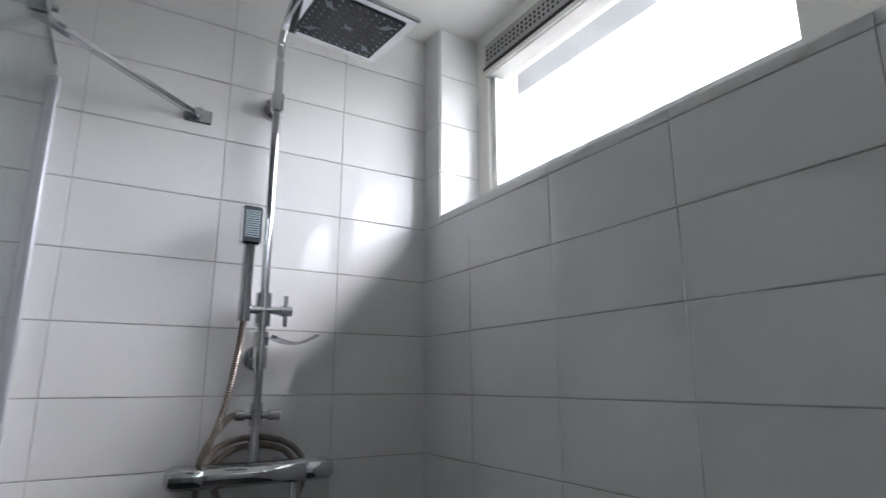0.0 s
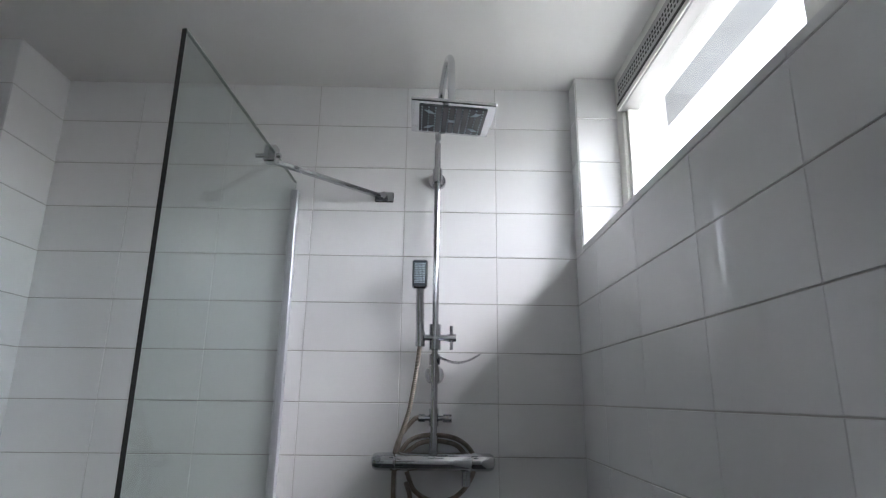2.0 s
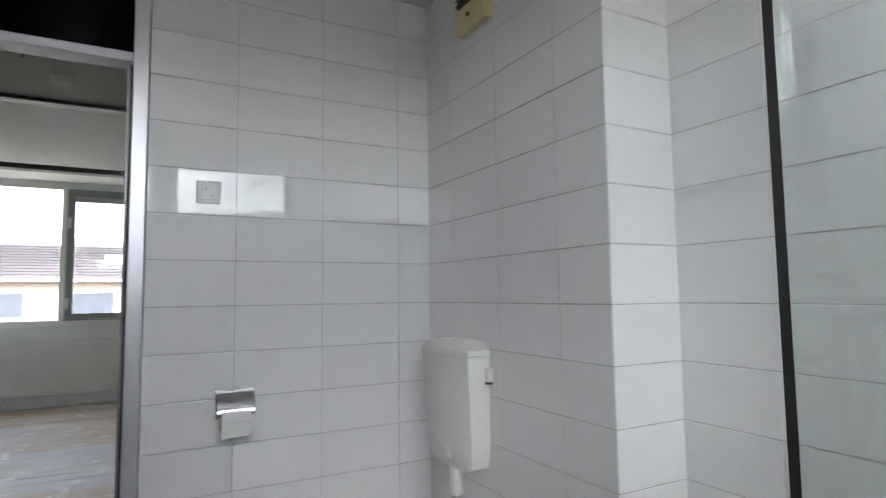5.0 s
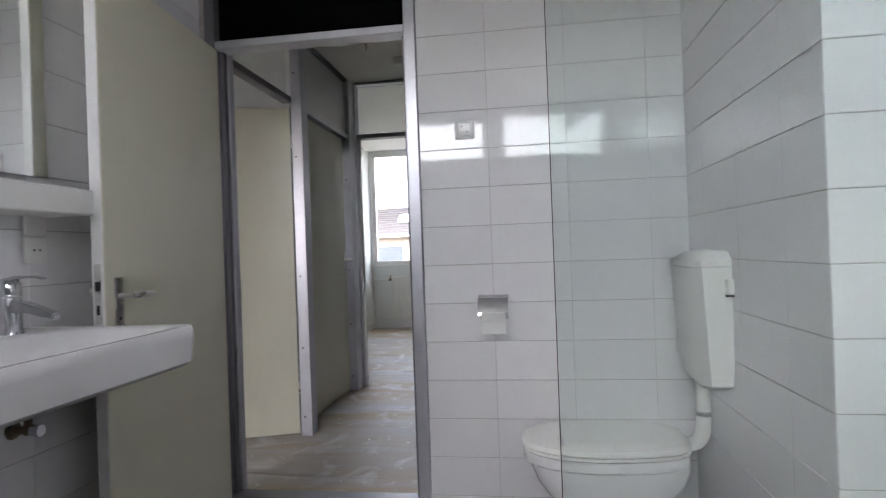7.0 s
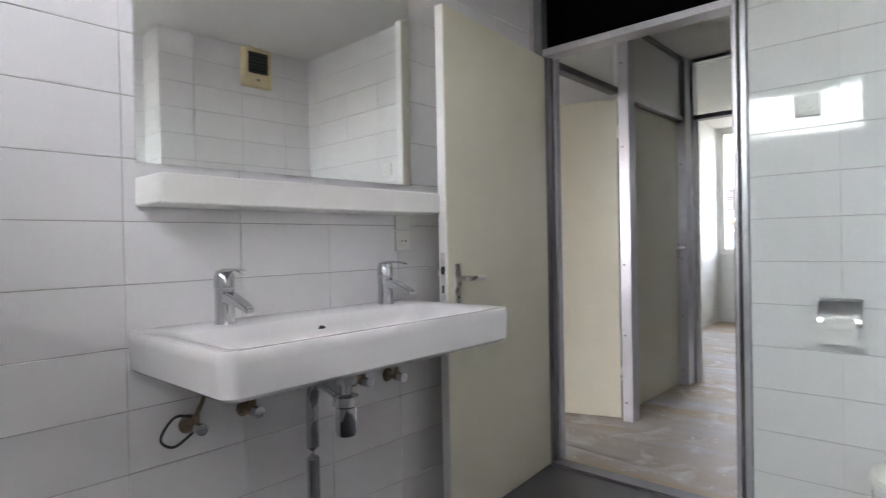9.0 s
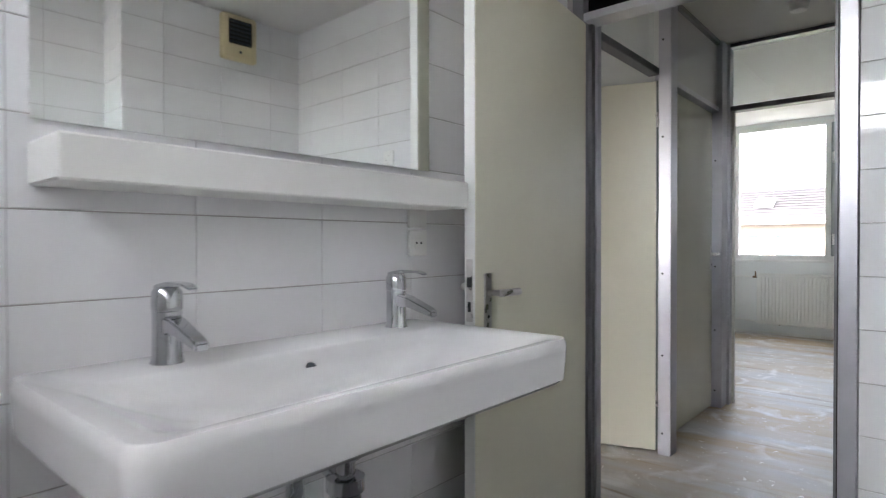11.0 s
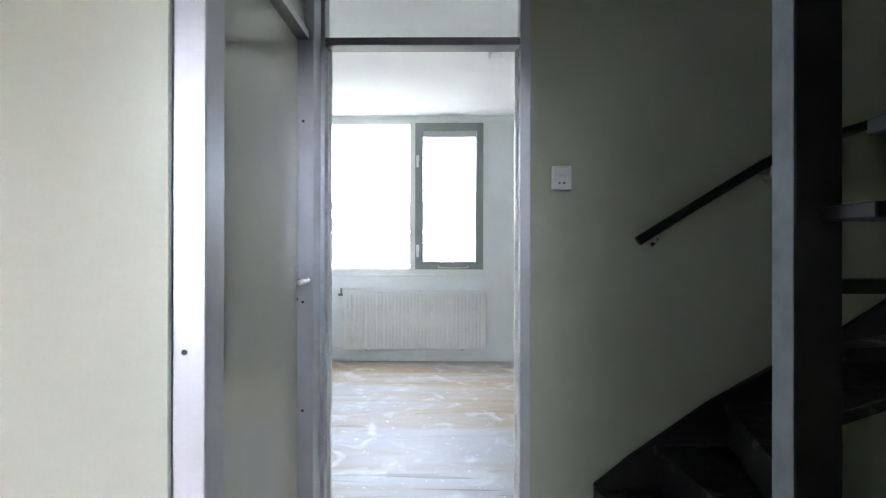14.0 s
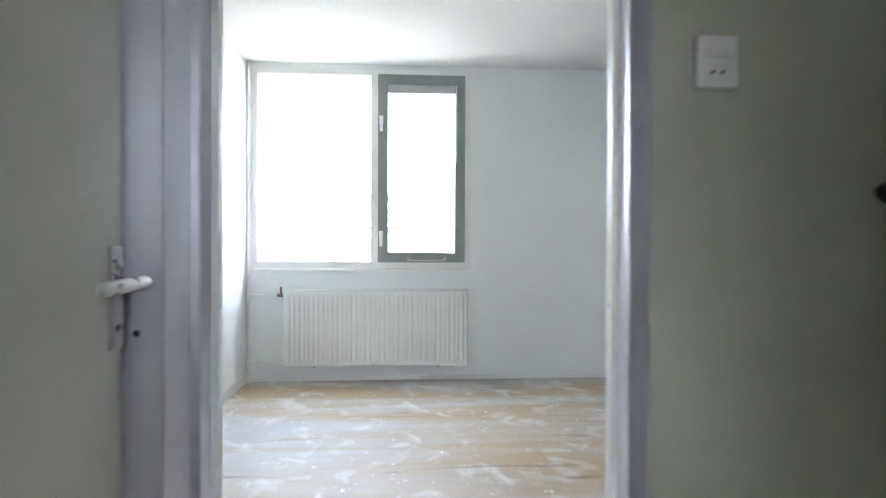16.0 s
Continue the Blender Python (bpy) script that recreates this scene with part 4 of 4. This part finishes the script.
cyl(vb, (BXW + .085, RY0 - .02, RZ1 - .05), (BXW + .085, RY0 - .02, RZ1 + .03), .009)
part("valve", vb, M_COPPER, rad, "brass radiator valve")
hp = thing("heating_pipes", "white painted heating pipes in the room corner", "pipe")
part("riser", cyl(bmesh.new(), (BXW + .04, y0 - .015, 0), (BXW + .04, y0 - .015, BZC), .009), M_FRAME, hp)
part("branch", tube(bmesh.new(), smooth_path([(BXW + .04, y0 - .015, RZ1 - .04), (BXW + .06, y0 + .1, RZ1 - .04), (BXW + .085, RY0 - .04, RZ1 - .04)], 6), .008, 10), M_FRAME, hp)
part("branch", tube(bmesh.new(), smooth_path([(BXW + .04, y0 - .015, .17), (BXW + .06, y0 + .1, .175), (BXW + .085, RY0 + .02, RZ0 + .02)], 6), .008, 10), M_FRAME, hp)
part("clip", box(BXW, BXW + .05, y0 - .028, y0 - .002, 1.95, 1.965), M_FRAME, hp)

# ---- outside ----
structure("ground", box(-160, 120, -140, 140, -2.95, -2.85), M_PAVING, "grass and street ground around the houses", "ground")


def terrace(x, y0, n, w, depth, eave, ridge):
    """Row houses whose front faces +x."""
    for k in range(n):
        h = thing("row_house", "pale brick row house with dark tiled roof", "house", "row houses across the gardens", m=pose(x, y0 + k * w, -2.85))
        wall = bmesh.new()
        add_box(wall, -depth, 0, 0, w, 0, eave)
        part("wall", wall, M_BRICK, h)
        rf = bmesh.new()
        loft(rf, [[Vector((a, yy, z)) for a, z in ((.4, eave - .1), (.4, eave + .05), (-depth / 2, ridge), (-depth - .4, eave + .05), (-depth - .4, eave - .1))] for yy in (0, w)])
        roof = part("roof", rf, M_ROOF, h)
        part("chimney", box(-depth / 2 - .3, -depth / 2 + .3, .3, 1.0, ridge - .4, ridge + .5), M_BRICK, roof)
        sl = (ridge - eave) / (depth / 2 + .4)
        for j in range(12):
            u = j / 12
            part("tile_course", box(.4 - u * (depth / 2 + .4) - .08, .44 - u * (depth / 2 + .4), 0.0, w, eave + .06 + u * (ridge - eave), eave + .10 + u * (ridge - eave)), M_ROOF, roof)
        part("skylight", loft(bmesh.new(), [[Vector((-d, yy, eave + .12 + d * sl + sl * .4)) for d, yy in ((1.2, 2.2), (1.2, 3.1), (2.1, 3.1), (2.1, 2.2))], [Vector((-d, yy, eave + .28 + d * sl + sl * .4)) for d, yy in ((1.2, 2.2), (1.2, 3.1), (2.1, 3.1), (2.1, 2.2))]]), M_FRAME, roof)
        part("gutter", box(.4, .55, 0, w, eave - .12, eave + .02), M_FRAME, roof)
        for zz, hh in ((.4, 1.9), (3.2, 1.3)):
            for yy, ww in ((.6, 2.2), (3.4, 1.6)):
                wi = part("window", box(-.02, .05, yy, yy + ww, zz, zz + hh), M_FRAME, h)
                part("pane", box(.052, .06, yy + .08, yy + ww - .08, zz + .08, zz + hh - .08), M_DARK, wi)


terrace(-33.5, -27, 9, 6.0, 8.0, 5.1, 7.1)
for k in range(9):
    hg = bmesh.new()
    rnd = random.Random(k)
    for j in range(420):
        c = Vector((rnd.gauss(0, .5), rnd.gauss(0, .9), abs(rnd.gauss(.6, .4))))
        r = rnd.uniform(.06, .16)
        a = Vector((rnd.uniform(-1, 1), rnd.uniform(-1, 1), rnd.uniform(-1, 1))).normalized() * r
        b_ = a.cross(Vector((rnd.uniform(-1, 1), rnd.uniform(-1, 1), 1))).normalized() * r * .6
        hg.faces.new([hg.verts.new(c + q) for q in (a, b_, -a, -b_)])
    sh_ = thing("shrub", "yellow-green leafy shrub in the gardens", "shrub", "garden shrubs", m=pose(-24 + rnd.uniform(-2, 2), -12 + k * 3.1, -2.85))
    part("leaves", hg, M_LEAF, sh_)
    part("stems", cyl(bmesh.new(), (0, 0, 0), (0, 0, .8), .06, .02), M_COPPER, sh_)

# ---- wall tiles, each a piece of its own ----
TILES = {}
GAP, PROUD = 0.0025, 0.003


def tile_mesh(w, h):
    key = (round(w, 3), round(h, 3))
    if key not in TILES:
        b, c = bmesh.new(), .0012
        lo = [(-w / 2, -h / 2), (w / 2, -h / 2), (w / 2, h / 2), (-w / 2, h / 2)]
        hi = [(x - math.copysign(c, x), z - math.copysign(c, z)) for x, z in lo]
        loft(b, [[Vector((x, 0, z)) for x, z in lo], [Vector((x, -PROUD + c, z)) for x, z in lo], [Vector((x, -PROUD, z)) for x, z in hi]])
        TILES[key] = mesh_of("tile", b, M_TILE, smooth=False)
    return TILES[key]


def cuts(a, b, start, step):
    k = math.ceil((a - start) / step - 1e-6)
    js = [a] + [start + step * i for i in range(k, k + 200) if a + .012 < start + step * i < b - .012] + [b]
    return list(zip(js, js[1:]))


def tile_wall(parent, place, turn, u0, u1, ustart, z0=0.0, z1=None, holes=()):
    """Tiles over a wall; place(u) gives x, y of a point u along it, turn its heading; holes are (u0, u1, z0, z1)."""
    z1 = ZC if z1 is None else z1
    us, zs = cuts(u0, u1, ustart, TILEW), cuts(z0, z1, ROW0, ROWH)
    for a, b in us:
        for c, d in zs:
            spans = [(a, b, c, d)]
            for ha, hb, hc, hd in holes:
                nxt = []
                for p, q, r, s in spans:
                    if q <= ha or p >= hb or s <= hc or r >= hd:
                        nxt.append((p, q, r, s))
                        continue
                    if p < ha: nxt.append((p, ha, r, s))
                    if q > hb: nxt.append((hb, q, r, s))
                    if r < hc: nxt.append((max(p, ha), min(q, hb), r, hc))
                    if s > hd: nxt.append((max(p, ha), min(q, hb), hd, s))
                spans = nxt
            for p, q, r, s in spans:
                if q - p < .01 or s - r < .01:
                    continue
                ob = new("tile", tile_mesh(q - p - GAP * .5, s - r - GAP))
                x, y = place((p + q) / 2)
                ob.matrix_world = pose(x, y, (r + s) / 2, random.uniform(-.12, .12), 0, turn + random.uniform(-.12, .12))
                ob.parent = parent


tile_wall(w_north, lambda u: (u, YN), 0, BOXX, XE, 0.369)
tile_wall(w_box, lambda u: (u, BOXY), 0, XW, BOXX, XW - .12)
tile_wall(w_box, lambda u: (BOXX, u), 90, BOXY - PROUD, YN, BOXY - PROUD)
tile_wall(w_south, lambda u: (u, YS), 180, XW, XE, 0.285)
tile_wall(w_east, lambda u: (XE, u), 270, YS, YN, 1.413 - 5 * TILEW, holes=[(WY0, WY1, WZ0, ZC + .2)])
tile_wall(w_west, lambda u: (XW, u), 90, DY1 + .055, BOXY, .915)
tile_wall(w_east, lambda u: (u, WY1), 0, XE + .001, XE + .15, XE, z0=WZ0)
tile_wall(w_east, lambda u: (u, WY0), 180, XE + .001, XE + .15, XE, z0=WZ0)
